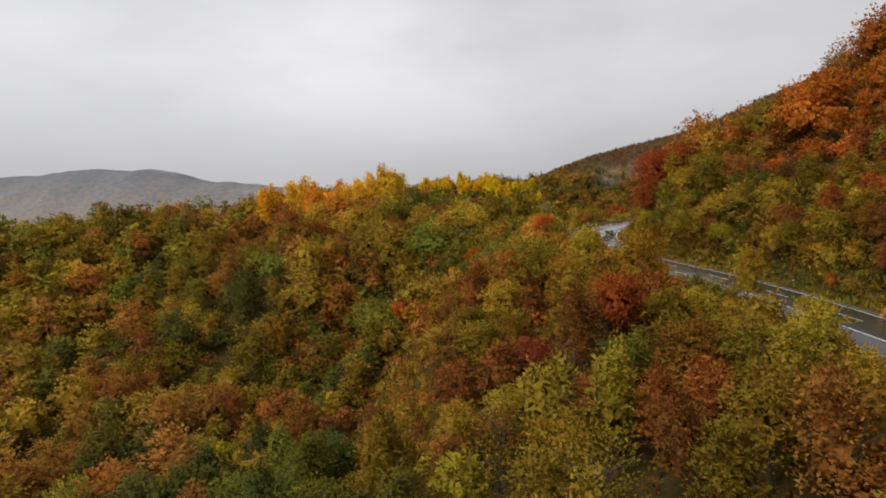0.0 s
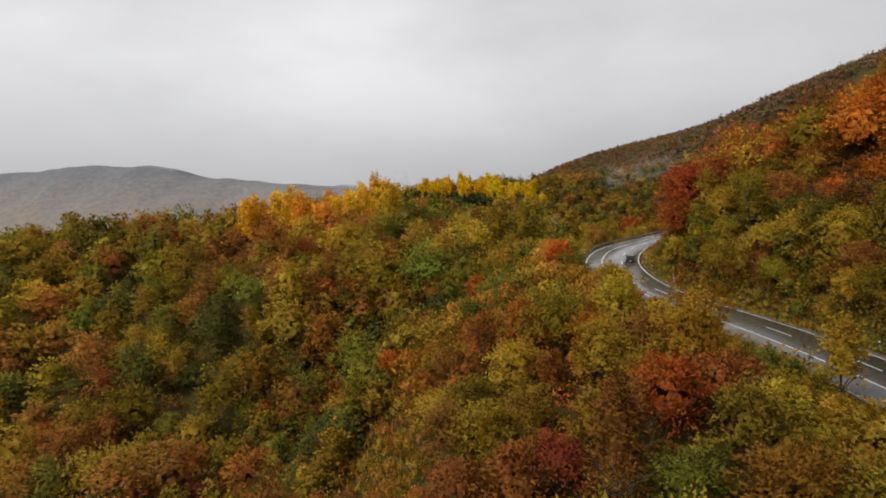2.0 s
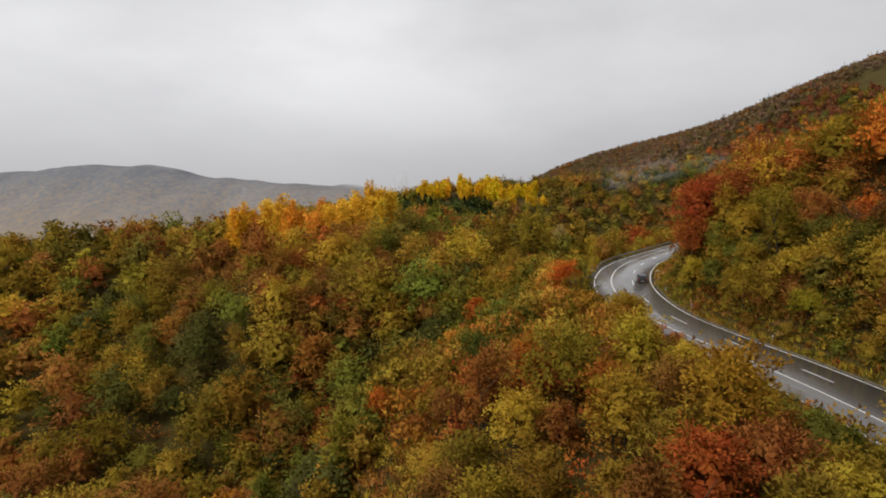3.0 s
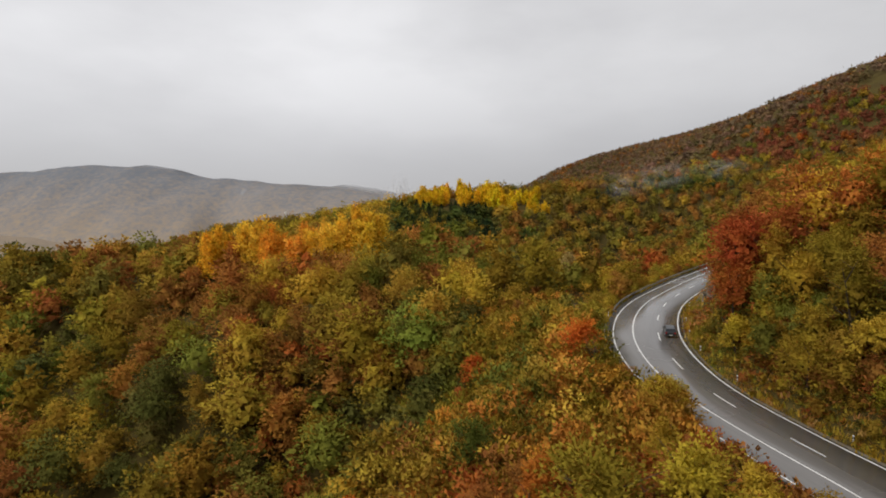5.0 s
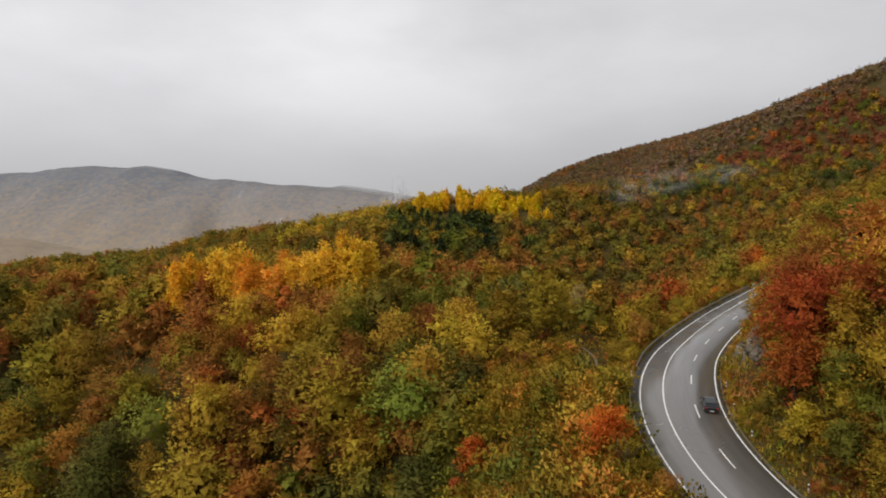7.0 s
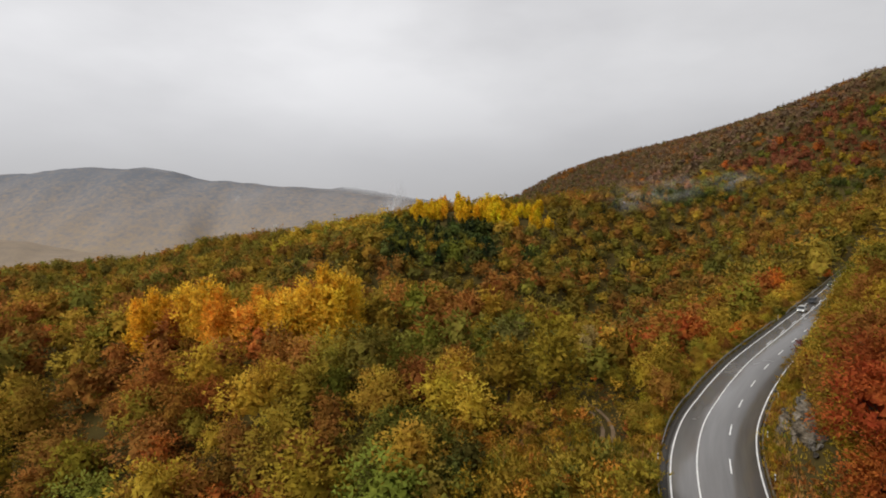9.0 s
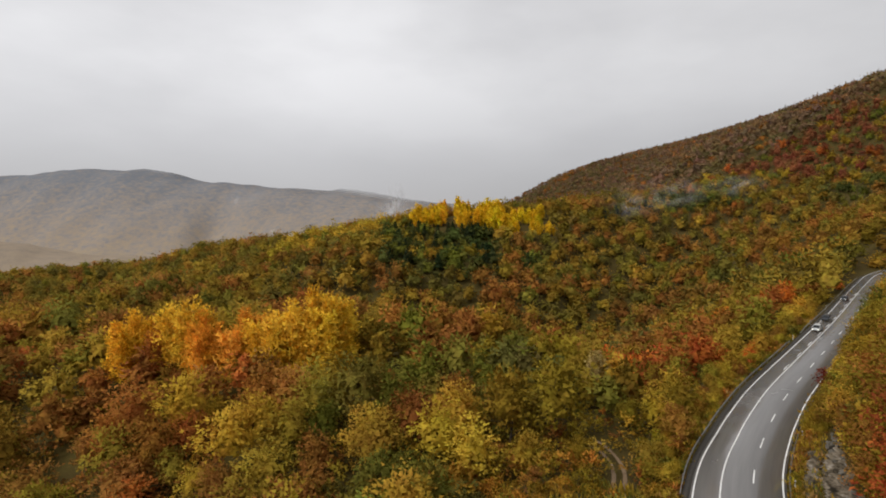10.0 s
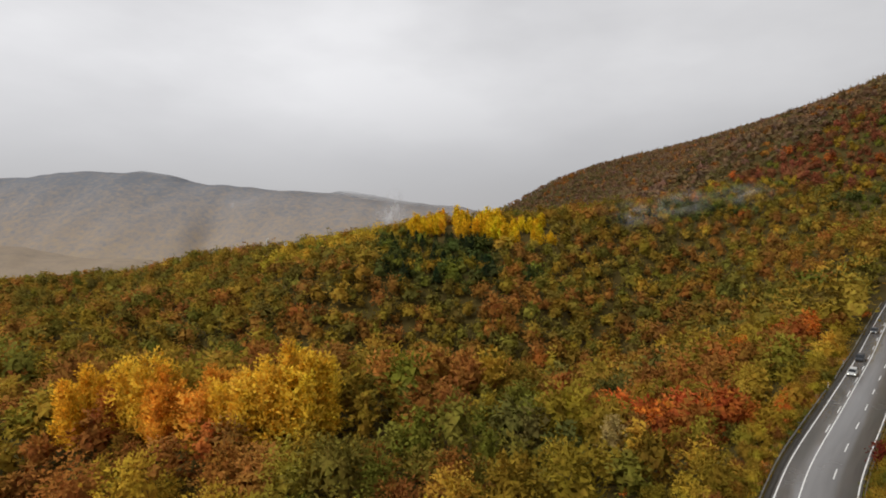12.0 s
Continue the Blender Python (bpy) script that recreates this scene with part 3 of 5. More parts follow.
SPUR = [(DARK_GREEN, 0.04), (GREEN, 0.20), (OLIVE, 0.38), (YELLOW_GREEN, 0.14), (BROWN, 0.20), (RUST, 0.04)]
FAR = [(DARK_GREEN, 0.12), (GREEN, 0.20), (OLIVE, 0.36), (YELLOW_GREEN, 0.06), (BROWN, 0.24), (RUST, 0.02)]


SCRUB = [(GREEN, 0.08), (OLIVE, 0.30), (YELLOW_GREEN, 0.52), (BROWN, 0.06), (RUST, 0.04)]
FIERY = [(OLIVE, 0.15), (BROWN, 0.10), (RUST, 0.25), (ORANGE, 0.40), (RED, 0.10)]
DARK = [(DARK_GREEN, 0.62), (GREEN, 0.23), (OLIVE, 0.15)]
GOLDEN = [(GREEN, 0.15), (OLIVE, 0.30), (YELLOW_GREEN, 0.55)]
FAR_HILL = [(DARK_GREEN, 0.06), (GREEN, 0.16), (OLIVE, 0.38), (YELLOW_GREEN, 0.08), (BROWN, 0.28), (RUST, 0.04)]
# bare grey-brown woods, greyed and paled further by haze put into the colours
RIDGE = [((0.15, 0.135, 0.06), 0.22), ((0.17, 0.13, 0.085), 0.44), ((0.20, 0.14, 0.07), 0.24), (BROWN, 0.10)]


HEATH = [(GREEN, 0.07), (OLIVE, 0.18), ((0.37, 0.29, 0.04), 0.28), ((0.42, 0.22, 0.035), 0.34), (BROWN, 0.06), (RUST, 0.07)]
VERGE_GROWTH = [(GREEN, 0.10), (OLIVE, 0.30), (BROWN, 0.22), (RUST, 0.16), (YELLOW_GREEN, 0.14), (ORANGE, 0.08)]
GRASS = [(GREEN, 0.22), (OLIVE, 0.36), (YELLOW_GREEN, 0.22), ((0.40, 0.27, 0.09), 0.12), (BROWN, 0.08)]
RED_WOOD = [(GREEN, 0.12), (OLIVE, 0.18), ((0.22, 0.105, 0.045), 0.30), ((0.20, 0.075, 0.04), 0.34), (RUST, 0.06)]
LIGHT_WOOD = [(GREEN, 0.15), (OLIVE, 0.35), (YELLOW_GREEN, 0.35), (BROWN, 0.10), (ORANGE, 0.05)]


def spur_edge(y):
    """Where the bank below the road breaks off into the hollow."""
    return float(np.interp(y, [0, 40, 77, 100, 130, 150, 165], [-2, -6, -13, -9, 2, 9, 16]))


def scrub(x, y, off):
    """The open slope of low yellow-green scrub above the rock cut."""
    return 4 < off < 60 and 132 < y < 235 and 50 < x < 150


def palette(x, y, off):
    if scrub(x, y, off):
        return SCRUB
    if 3 < off < 500 and y < 170 and x < 140:
        return UPPER_SLOPE if off > 24 else HILLSIDE
    if -14 < off < 0 and y > 165:
        return BANK
    if y < 165 and spur_edge(y) < x and off < 0:
        return BANK
    if y < 135:
        return HOLLOW
    if 48 < x < 74 and 203 < y < 238 or 104 < x < 128 and 265 < y < 300:
        return FIERY
    if -45 < x < 48 and 470 < y < 562 or 70 < x < 98 and 485 < y < 520:
        return DARK
    if -150 < x < -12 and 545 < y < 640:
        return GOLDEN
    if 325 < x < 440 and 575 < y < 720 and x + y * 0.3 > 545 or x > 400 and 560 < y < 760:
        return RED_WOOD
    if 300 < x < 420 and 640 < y < 760:
        return LIGHT_WOOD
    if 215 < x < 300 and 590 < y < 660 or 215 < x < 270 and 780 < y < 840 or 335 < x < 380 and 515 < y < 560:
        return DARK
    if x > 230 and y > 440:
        return FAR_HILL
    return FAR if y > 250 else SPUR


def draw(pal, r, x=None, y=None):
    """A colour from the palette; where a place is given, trees of one colour stand in groups."""
    u = r.uniform(0, 1)
    if x is not None:
        g = noise.noise(Vector((x / 26, y / 34, 3.3))) + 0.5 * noise.noise(Vector((x / 9, y / 11, 7.7)))
        u = 1 / (1 + math.exp(-6.0 * (0.5 * g + 0.72 * (u - 0.5))))
    acc = 0
    for c, p in pal:
        acc += p
        if u < acc:
            return c
    return pal[0][0]


def tint(c, r, spread=0.16, muted=0.0):
    k = 1 + r.normal() * spread
    w = r.normal(size=3) * 0.06
    grey = 0.05 * (c[0] + c[1])
    return tuple(float(np.clip((v * (1 - muted) + q * muted + 0.06 * (grey - 0.3 * v)) * k * (1 + d) * g, 0.004, 0.85)) for v, q, d, g in zip(c, (0.225, 0.165, 0.030), w, (1.14, 0.95, 0.95)))


def scatter(x0, x1, y0, y1, gap, r, jitter=0.42):
    xs, ys = np.meshgrid(np.arange(x0, x1, gap), np.arange(y0, y1, gap))
    xs = xs + (np.arange(xs.shape[0]) % 2)[:, None] * gap * 0.5
    p = np.stack([xs.ravel(), ys.ravel()], 1)
    return p + r.uniform(-jitter, jitter, p.shape) * gap


# kinds of broadleaf tree, seen close: height, crown radius, sprays, narrowing to the top
KINDS, COARSE = [], []
for k, (h, rad, sprays, point) in enumerate([(9.5, 3.5, 130, 0.35), (10.5, 3.9, 145, 0.25), (8.5, 3.4, 120, 0.45), (9.0, 4.1, 145, 0.15),
                                             (7.0, 2.9, 100, 0.5), (11.5, 3.4, 135, 0.55), (7.6, 3.7, 130, 0.1), (10.0, 3.7, 90, 0.3)]):
    trunk_me = trunk_mesh("trunk", 40 + k, h * 0.92, rad, 10 if k == 7 else 0)
    bare = k == 7
    for kinds, share, per, size in ((KINDS, 1.0, 27, 0.26), (COARSE, 0.7, 12, 0.44)):
        made = spray_crown(100 + k, h, rad, int(sprays * share), 12 if bare and per > 13 else per, size * (0.8 if bare else 1.0), 0.05 if k % 2 else 0.1, point, 0.35 if bare else 0.1, 0 if bare else 260)
        kinds.append((h, rad, crown_mesh(made), trunk_me))


def tree(kind, x, y, z, scale, turn, colour, label, category="tree", group="", squash=1.0):
    h, rad, crown_me, trunk_me = kind
    root = new(category.replace(" ", "_"))
    root.empty_display_size = 0.3
    root.matrix_basis = Matrix.Translation((x, y, z - 0.25)) @ Matrix.Rotation(turn, 4, "Z") @ Matrix.Diagonal((scale, scale, scale * squash, 1))
    tagged(root, label, category, group)
    t = new("trunk", trunk_me)
    t.parent = root
    c = new("crown", crown_me)
    c.parent = root
    c.color = (*colour, 1)
    return root


TRACK = [(29.5, 150), (31.5, 155), (32.4, 160), (31.4, 164), (29.5, 167)]
TRACK_LINE = smooth_line([(x, y, 0) for x, y in TRACK], 1.0)[:, :2]


def open_ground(x, y, off, reach=3.0):
    """Whether a place is kept clear of trees: the dirt track and its sight line, and the bare rock of the road cut."""
    if 24 < x < 37 and 143 < y < 175 and ((TRACK_LINE + (-0.9, -1.5) - (x, y)) ** 2).sum(1).min() < reach**2:
        return True
    return 4 < off < 12 and 128 < y < 156 and 40 < x < 62


def heath(x, y, off):
    """The open slope of low growth along the spur's edge."""
    d = x - spur_edge(y)
    return 58 < y < 152 and off < -9 and -1.5 < d < (11 if y < 92 else 40)


taken = []      # places and radii of trees that stand already


def free_of(x, y, r):
    return all((x - a) ** 2 + (y - b) ** 2 > (0.56 * (r + q)) ** 2 for a, b, q in taken)


# trees that can be told apart: place, height, kind, colour
NAMED = [(6, 102, 7.0, 3, (0.095, 0.130, 0.022), "rounded green tree on the wooded spur"),
         (20, 62.5, 8.4, 1, RUST, "rust-red leafy tree on the bank below the road"),
         (11, 64, 5.5, 6, (0.26, 0.078, 0.03), "dark red leafy tree on the wooded slope"),
         (17, 72, 8.5, 0, YELLOW_GREEN, "yellow-green tree beside the rust-red one"),
         (-35, 109, 8.0, 3, (0.52, 0.23, 0.025), "broad orange tree in the hollow"),
         (-38, 104, 6.0, 6, MAROON, "dark maroon tree beside the orange one"),
         (5, 50, 8.0, 7, BROWN, "brown half-bare tree with thin branches"),
         (22, 45, 7.5, 0, (0.33, 0.15, 0.035), "rust-orange tree on the bank near the road"),
         (28, 43, 8.5, 5, YELLOW_GREEN, "tall yellow-green tree on the bank near the road"),
         (2, 40, 6.0, 3, AMBER, "golden tree low on the slope"),
         (15, 84, 7.0, 6, RUST, "broad rust-coloured tree on the spur"),
         (-20, 96, 6.0, 2, ORANGE, "orange tree at the edge of the spur"),
         (-8, 98, 5.0, 4, ORANGE, "small bright orange tree on the spur's edge"),
         (21.5, 116.5, 7.0, 2, ORANGE, "bright orange shrub on the spur by the road"),
         (7.5, 127, 5.5, 4, (0.50, 0.15, 0.025), "orange-red shrub on the edge of the spur"),
         (5.0, 124.5, 4.0, 4, RUST, "rust-red shrub on the edge of the spur"),
         (-6.4, 111.5, 4.0, 4, (0.52, 0.16, 0.025), "orange-red shrub on the crest of the spur"),
         (14.7, 83, 10.0, 3, OLIVE, "broad olive-brown tree on the spur"),
         (21.7, 81, 8.6, 0, YELLOW_GREEN, "rounded yellow-green tree on the spur"),
         (24.5, 68, 10.0, 1, (0.36, 0.27, 0.03), "yellow-green tree on the bank below the road"),
         (28, 101, 5.0, 2, PALE, "pale grey-green bush beside the bend"),
         (36.2, 64.3, 7.6, 5, YELLOW_GREEN, "slender yellow-green tree at the road's edge"),
         (35.5, 51, 6.0, 2, YELLOW_GREEN, "leafy yellow-green tree at the road's edge"),
         (32, 46, 7.0, 0, (0.36, 0.29, 0.035), "yellow-green tree on the bank near the road"),
         (31, 58, 5.0, 4, YELLOW_GREEN, "small yellow-green tree at the road's edge"),
         (26, 97, 6.0, 6, (0.34, 0.26, 0.03), "yellow-brown shrub on the road's bank"),
         (76, 176.3, 4.6, 3, MAROON, "dark maroon bush overhanging the road's uphill edge"),
         (36, 186, 9.0, 5, PALE, "pale grey-green tree among the olive woods"),
         (16, 166, 12.5, 1, OLIVE, "tall olive tree on the second spur"),
         (24, 165, 13.5, 1, OLIVE, "tall olive-brown tree on the second spur"),
         (26, 98, 6.5, 1, YELLOW_GREEN, "dense yellow-green shrub on the road's bank"),
         (22, 112, 6.0, 7, OLIVE, "half-bare olive shrub on the road's bank"),
         (48, 124, 11.5, 1, (0.35, 0.115, 0.03), "bright rust-orange tree on the cut slope"),
         (52, 129, 10.0, 3, (0.31, 0.105, 0.03), "rust-red tree on the steep hillside"),
         (45, 120, 9.0, 0, RUST, "rust-red tree above the road"),
         (53, 124, 9.0, 6, (0.33, 0.11, 0.03), "broad rust-red tree on the cut slope"),
         (50, 113, 8, 2, YELLOW_GREEN, "yellow-green tree above the road")]
for x, y, h, k, c, text in NAMED:
    kind = (KINDS if y < 135 and x > -25 else COARSE)[k]
    z = float(land(x, y)[0])
    s = 1.15 * h / kind[0]
    tree(kind, x, y, z, s, rng.uniform(0, 6.28), tint(c, rng, 0.05), text)
    taken.append((x, y, kind[1] * s))

# the nearer woods, tree by tree
spots = scatter(-40, 100, 22, 140, 3.7, rng)
spots = spots[np.argsort(np.hypot((spots[:, 0] - 14) * 0.9, spots[:, 1] - 66))]
idx, offs = road_at(spots[:, 0], spots[:, 1])
zs = land(spots[:, 0], spots[:, 1])
count = 0
for (x, y), off, z in zip(spots, offs, zs):
    if LEFT_EDGE - 2.6 < off < RIGHT_EDGE + 3.2 or count >= 287:
        continue
    if abs(x - 2) > 0.86 * y + 14 or open_ground(x, y, off):
        continue
    if heath(x, y, off):
        continue
    pal = palette(x, y, off)
    bank = LEFT_EDGE - 14 < off < 0
    k = int(rng.integers(0, 8)) if rng.uniform() < 0.85 else 4
    if k == 7 and rng.uniform() < 0.6:
        k = 2
    kind = (KINDS if math.hypot(x - 8, y - 15) < 60 or 3 < off < 28 and y < 125 or -2 < x < 40 and y < 112 else COARSE)[k]
    s = rng.uniform(0.85, 1.3) * (0.85 if bank else 0.72 if pal is BANK and y > 88 else 0.95) * (0.75 if 0 < off < 10 else 0.85 if 0 < off < 500 and x > 36 else 1.0)
    if -26 < off < 0 and y < 112:
        room = LINE[road_at(np.array([x]), np.array([y]))[0][0], 2] + 2.6 + (0.2 if y < 60 else 0.42) * max(-off - 11, 0) - z
        s = min(s, max(room, 2.2) / kind[0])
    r = kind[1] * s
    if not free_of(x, y, r):
        continue
    c = draw(pal, rng, x, y)
    taken.append((x, y, r))
    word = WORDS[c]
    where = "on the bank below the road" if bank else "on the slope above the road" if off > 0 and off < 500 and x > 36 else "in the wooded hollow" if pal is HOLLOW else "on the wooded spur"
    tree(kind, x, y, z, s, rng.uniform(0, 6.28), tint(c, rng, 0.13, 0.12), f"{word} autumn broadleaf tree {where}", group="near woods")
    count += 1

# the woods beyond, and the low growth between the trees
def kin(seed, many, height, radius, sprays, per, size, **how):
    """Several crowns of one kind, each of its own build."""
    r = np.random.default_rng(seed)
    return [spray_crown(seed + k, height * r.uniform(0.85, 1.15), radius * r.uniform(0.85, 1.15), sprays, per, size, point=r.uniform(0.1, 0.5), **how) for k in range(many)]


LOD1 = kin(200, 14, 12.0, 4.8, 92, 14, 0.43, base=0.04, scales=170)
MIDDLE = kin(250, 14, 12.0, 4.9, 54, 7, 0.76, base=0.02, scales=80)
LOD2 = kin(300, 14, 13.5, 6.3, 26, 4, 1.3, base=0.0, scales=30, spread=0.38)
LOD3 = kin(400, 8, 13.0, 7.0, 10, 2, 2.4, base=0.0, scales=14, spread=0.4)
SHRUB = kin(500, 8, 2.4, 1.6, 15, 6, 0.30, base=0.0, scales=0, lift=0.5)


def woods(name, label, items):
    """One mesh of many trees: (prototype, x, y, z, scale, colour)."""
    vs, hs, ns, fs, first = [], [], [], [], 0
    for (pts, tri, nor), x, y, z, s, c in items:
        a = rng.uniform(0, 6.28)
        ca, sa = math.cos(a), math.sin(a)
        wide = s * rng.uniform(0.88, 1.15)
        q = np.empty_like(pts)
        q[:, 0] = (pts[:, 0] * ca - pts[:, 1] * sa) * wide + x
        q[:, 1] = (pts[:, 0] * sa + pts[:, 1] * ca) * wide + y
        q[:, 2] = pts[:, 2] * s + z
        vs.append(q)
        fs.append(tri + first)
        first += len(q)
        ns.append(np.stack([nor[:, 0] * ca - nor[:, 1] * sa, nor[:, 0] * sa + nor[:, 1] * ca, nor[:, 2]], 1))
        hs.append(np.tile(np.minimum(1.15 * np.array(c), 0.75), (len(q), 1)))
    v, h, m = np.concatenate(vs), np.concatenate(hs), np.concatenate(ns)
    return tagged(new(name, array_mesh(name, v, np.concatenate(fs), M_WOODS, True, h, m)), label, name.split("_")[-1], kind="stuff")


def in_view_wedge(x, y, margin=40):
    return abs(x - 2) < 0.86 * (y - 0) + margin


POPLAR_SPOTS = [(-60, 193), (-56.5, 195), (-50, 194), (-45.5, 192), (-35.5, 190), (-31, 189), (-24.5, 187), (-20.5, 188), (-16.5, 188)]
tk = np.array(taken)
mid = []
for x, y in scatter(-270, 240, 15, 285, 6.4, rng, 0.48):
    if not in_view_wedge(x, y) or ((tk[:, 0] - x) ** 2 + (tk[:, 1] - y) ** 2 < (0.75 * tk[:, 2] + 1.3) ** 2).any():
        continue
    mid.append((x, y))
mid = np.array(mid)
mo, mz = road_at(mid[:, 0], mid[:, 1])[1], land(mid[:, 0], mid[:, 1])
items = []
for (x, y), off, z in zip(mid, mo, mz):
    if LEFT_EDGE - 3.0 < off < RIGHT_EDGE + 3.4 or open_ground(x, y, off, 4.5) or any((x - a) ** 2 + (y - b) ** 2 < 12 for a, b in POPLAR_SPOTS):
        continue
    if heath(x, y, off):
        continue
    s = rng.uniform(0.6, 1.3) * (0.42 if scrub(x, y, off) else 0.6 if palette(x, y, off) is BANK and y > 88 else 0.7 if -20 < off < 0 else 0.7 if 0 < off < 12 else 0.78 if -68 < x < -8 and 172 < y < 188 else 1.0)
    items.append(((LOD1 if y < 176 and -80 < x < 130 else MIDDLE)[int(rng.integers(0, 14))], x, y, z - (1.0 if y < 172 else 1.6), s, tint(draw(palette(x, y, off), rng, x, y), rng, 0.2, 0.0 if palette(x, y, off) in (FIERY, SCRUB) else 0.22)))
for i in np.arange(100, 330, 2.2):      # growth that crowds the road on both sides
    for row, (off, s) in enumerate([(6.6, 0.26), (8.6, 0.38), (11.0, 0.48), (13.6, 0.58), (16.4, 0.62), (-10.6, 0.27), (-13.2, 0.34)]):
        if rng.uniform() < 0.2 or 192 < i < 226 and 0 < off < 10:
            continue
        x, y, _ = beside(i + rng.uniform(-1, 1), off + rng.uniform(-1.1, 1.1))
        if ((tk[:, 0] - x) ** 2 + (tk[:, 1] - y) ** 2 < (0.6 * tk[:, 2] + 0.5) ** 2).any() or (off < 0 and 196 < i < 208):
            continue
        pal = HILLSIDE if off > 0 and i < 205 else BANK
        items.append((LOD1[int(rng.integers(0, 14))], x, y, float(land(x, y)[0]) - 0.4, s * rng.uniform(0.75, 1.3), tint(draw(pal, rng, x, y), rng, 0.14, 0.15)))
for i in np.arange(234, 330, 1.9):
    for off, s in ((6.2, 0.30), (8.6, 0.42), (11.5, 0.55)):
        x, y, _ = beside(i + rng.uniform(-0.8, 0.8), off + rng.uniform(-0.8, 0.8))
        items.append((LOD1[int(rng.integers(0, 14))], x, y, float(land(x, y)[0]) - 0.4, s * rng.uniform(0.75, 1.15), tint(draw(BANK, rng, x, y), rng, 0.16, 0.1)))
woods("woods", "mixed autumn broadleaf woods in olive, brown and rust", items)

pts = scatter(-640, 480, 280, 860, 9.3, rng, 0.5)
pts = pts[in_view_wedge(pts[:, 0], pts[:, 1], 40) & ((pts[:, 1] < 720) | (pts[:, 0] < -80))]
fo, fz = road_at(pts[:, 0], pts[:, 1])[1], land(pts[:, 0], pts[:, 1])
items = [(LOD2[int(rng.integers(0, 14))], x, y, z - 2.5, rng.uniform(0.75, 1.4) * (0.8 if x > 200 else 1.0), tint(draw(palette(x, y, off), rng, x, y), rng, 0.17, 0.05 if palette(x, y, off) in (DARK, RED_WOOD, FIERY, LIGHT_WOOD, GOLDEN) else 0.4))
         for (x, y), off, z in zip(pts, fo, fz) if not (LEFT_EDGE - 4 < off < RIGHT_EDGE + 4 or -22 < x < 108 and 560 < y < 614)]
woods("far_woods", "far autumn woods in olive, brown and dark green", items)

pts = scatter(-80, 1000, 715, 2050, 13.5, rng, 0.62)
pts = pts[in_view_wedge(pts[:, 0], pts[:, 1], 60)]
fz = land(pts[:, 0], pts[:, 1])
items = [(LOD3[int(rng.integers(0, 8))], x, y, z - 1.5, rng.uniform(0.8, 1.3), tuple(1.0 * q for q in tint(draw(RIDGE, rng, x / 2, y / 2), rng, 0.12, 0.1))) for (x, y), z in zip(pts, fz)]
woods("ridge_woods", "distant brown woods on the mountain ridge", items)

pts = scatter(-75, 90, 25, 205, 3.9, rng)
pts = pts[in_view_wedge(pts[:, 0], pts[:, 1])]
so, sz = road_at(pts[:, 0], pts[:, 1])[1], land(pts[:, 0], pts[:, 1])
items = []
for (x, y), off, z in zip(pts, so, sz):
    if LEFT_EDGE - 1.6 < off < RIGHT_EDGE + 1.8 or rng.uniform() < (0.25 if y < 110 else 0.5) or open_ground(x, y, off, 1.5):
        continue
    items.append((SHRUB[int(rng.integers(0, 8))], x, y, z - 0.3, rng.uniform(0.5, 1.2) * (1.35 if 0 < off < 30 else 1.0), tint(draw(BANK if abs(off) < 25 else palette(x, y, off), rng), rng, 0.2)))
pts = scatter(-38, 14, 92, 152, 3.1, rng)
ro, rz = road_at(pts[:, 0], pts[:, 1])[1], land(pts[:, 0], pts[:, 1])
for (x, y), off, z in zip(pts, ro, rz):
    if x < spur_edge(y) + 2 and off < -14:
        items.append((MIDDLE[int(rng.integers(0, 14))], x, y, z - 0.5, rng.uniform(0.45, 0.78), tint(draw(HOLLOW, rng, x, y), rng, 0.15, 0.25)))
for i in np.arange(95, 300, 1.15):
    for off, s in ((5.3, 0.42), (6.4, 0.6), (7.6, 0.8), (9.0, 0.9), (-9.4, 0.5), (-10.8, 0.7)):
        if rng.uniform() < 0.25 or (off < 0 and 196 < i < 208) or (off > 5.5 and 194 < i < 226 and rng.uniform() < 0.93):
            continue
        x, y, _ = beside(i + rng.uniform(-0.5, 0.5), off + rng.uniform(-0.5, 0.5))
        items.append((SHRUB[int(rng.integers(0, 8))], x, y, float(land(x, y)[0]) - 0.2, s * rng.uniform(0.6, 1.3), tint(draw(BANK, rng, x * 2, y * 2), rng, 0.2, 0.3)))
for i in np.arange(92, 190, 0.8):
    for off, s in ((5.6, 0.35), (6.6, 0.55), (7.8, 0.8), (9.2, 1.0), (10.8, 1.15), (12.6, 1.2), (14.6, 1.2)):
        x, y, _ = beside(i + rng.uniform(-0.5, 0.5), off + rng.uniform(-0.6, 0.6))
        items.append((SHRUB[int(rng.integers(0, 8))], x, y, float(land(x, y)[0]) - 0.2, s * rng.uniform(0.65, 1.3), tint(draw(VERGE_GROWTH, rng, x * 2, y * 2), rng, 0.16, 0.15)))
for i in np.arange(186, 230, 0.55):
    for off, s, c in ((4.9, 0.3, YELLOW_GREEN), (5.6, 0.42, OLIVE), (10.6, 0.9, YELLOW_GREEN), (11.6, 1.1, OLIVE), (12.8, 1.2, YELLOW_GREEN)):
        x, y, _ = beside(i + rng.uniform(-0.4, 0.4), off + rng.uniform(-0.4, 0.4))
        items.append((SHRUB[int(rng.integers(0, 8))], x, y, float(land(x, y)[0]) - 0.15, s * rng.uniform(0.7, 1.3), tint(c, rng, 0.15, 0.15)))
BUSH = kin(540, 8, 3.4, 2.1, 20, 7, 0.34, base=0.0, scales=0, lift=0.4)
FEATHERY = kin(560, 8, 3.2, 2.1, 36, 10, 0.23, base=0.0, scales=0, lift=1.1, spread=0.3)
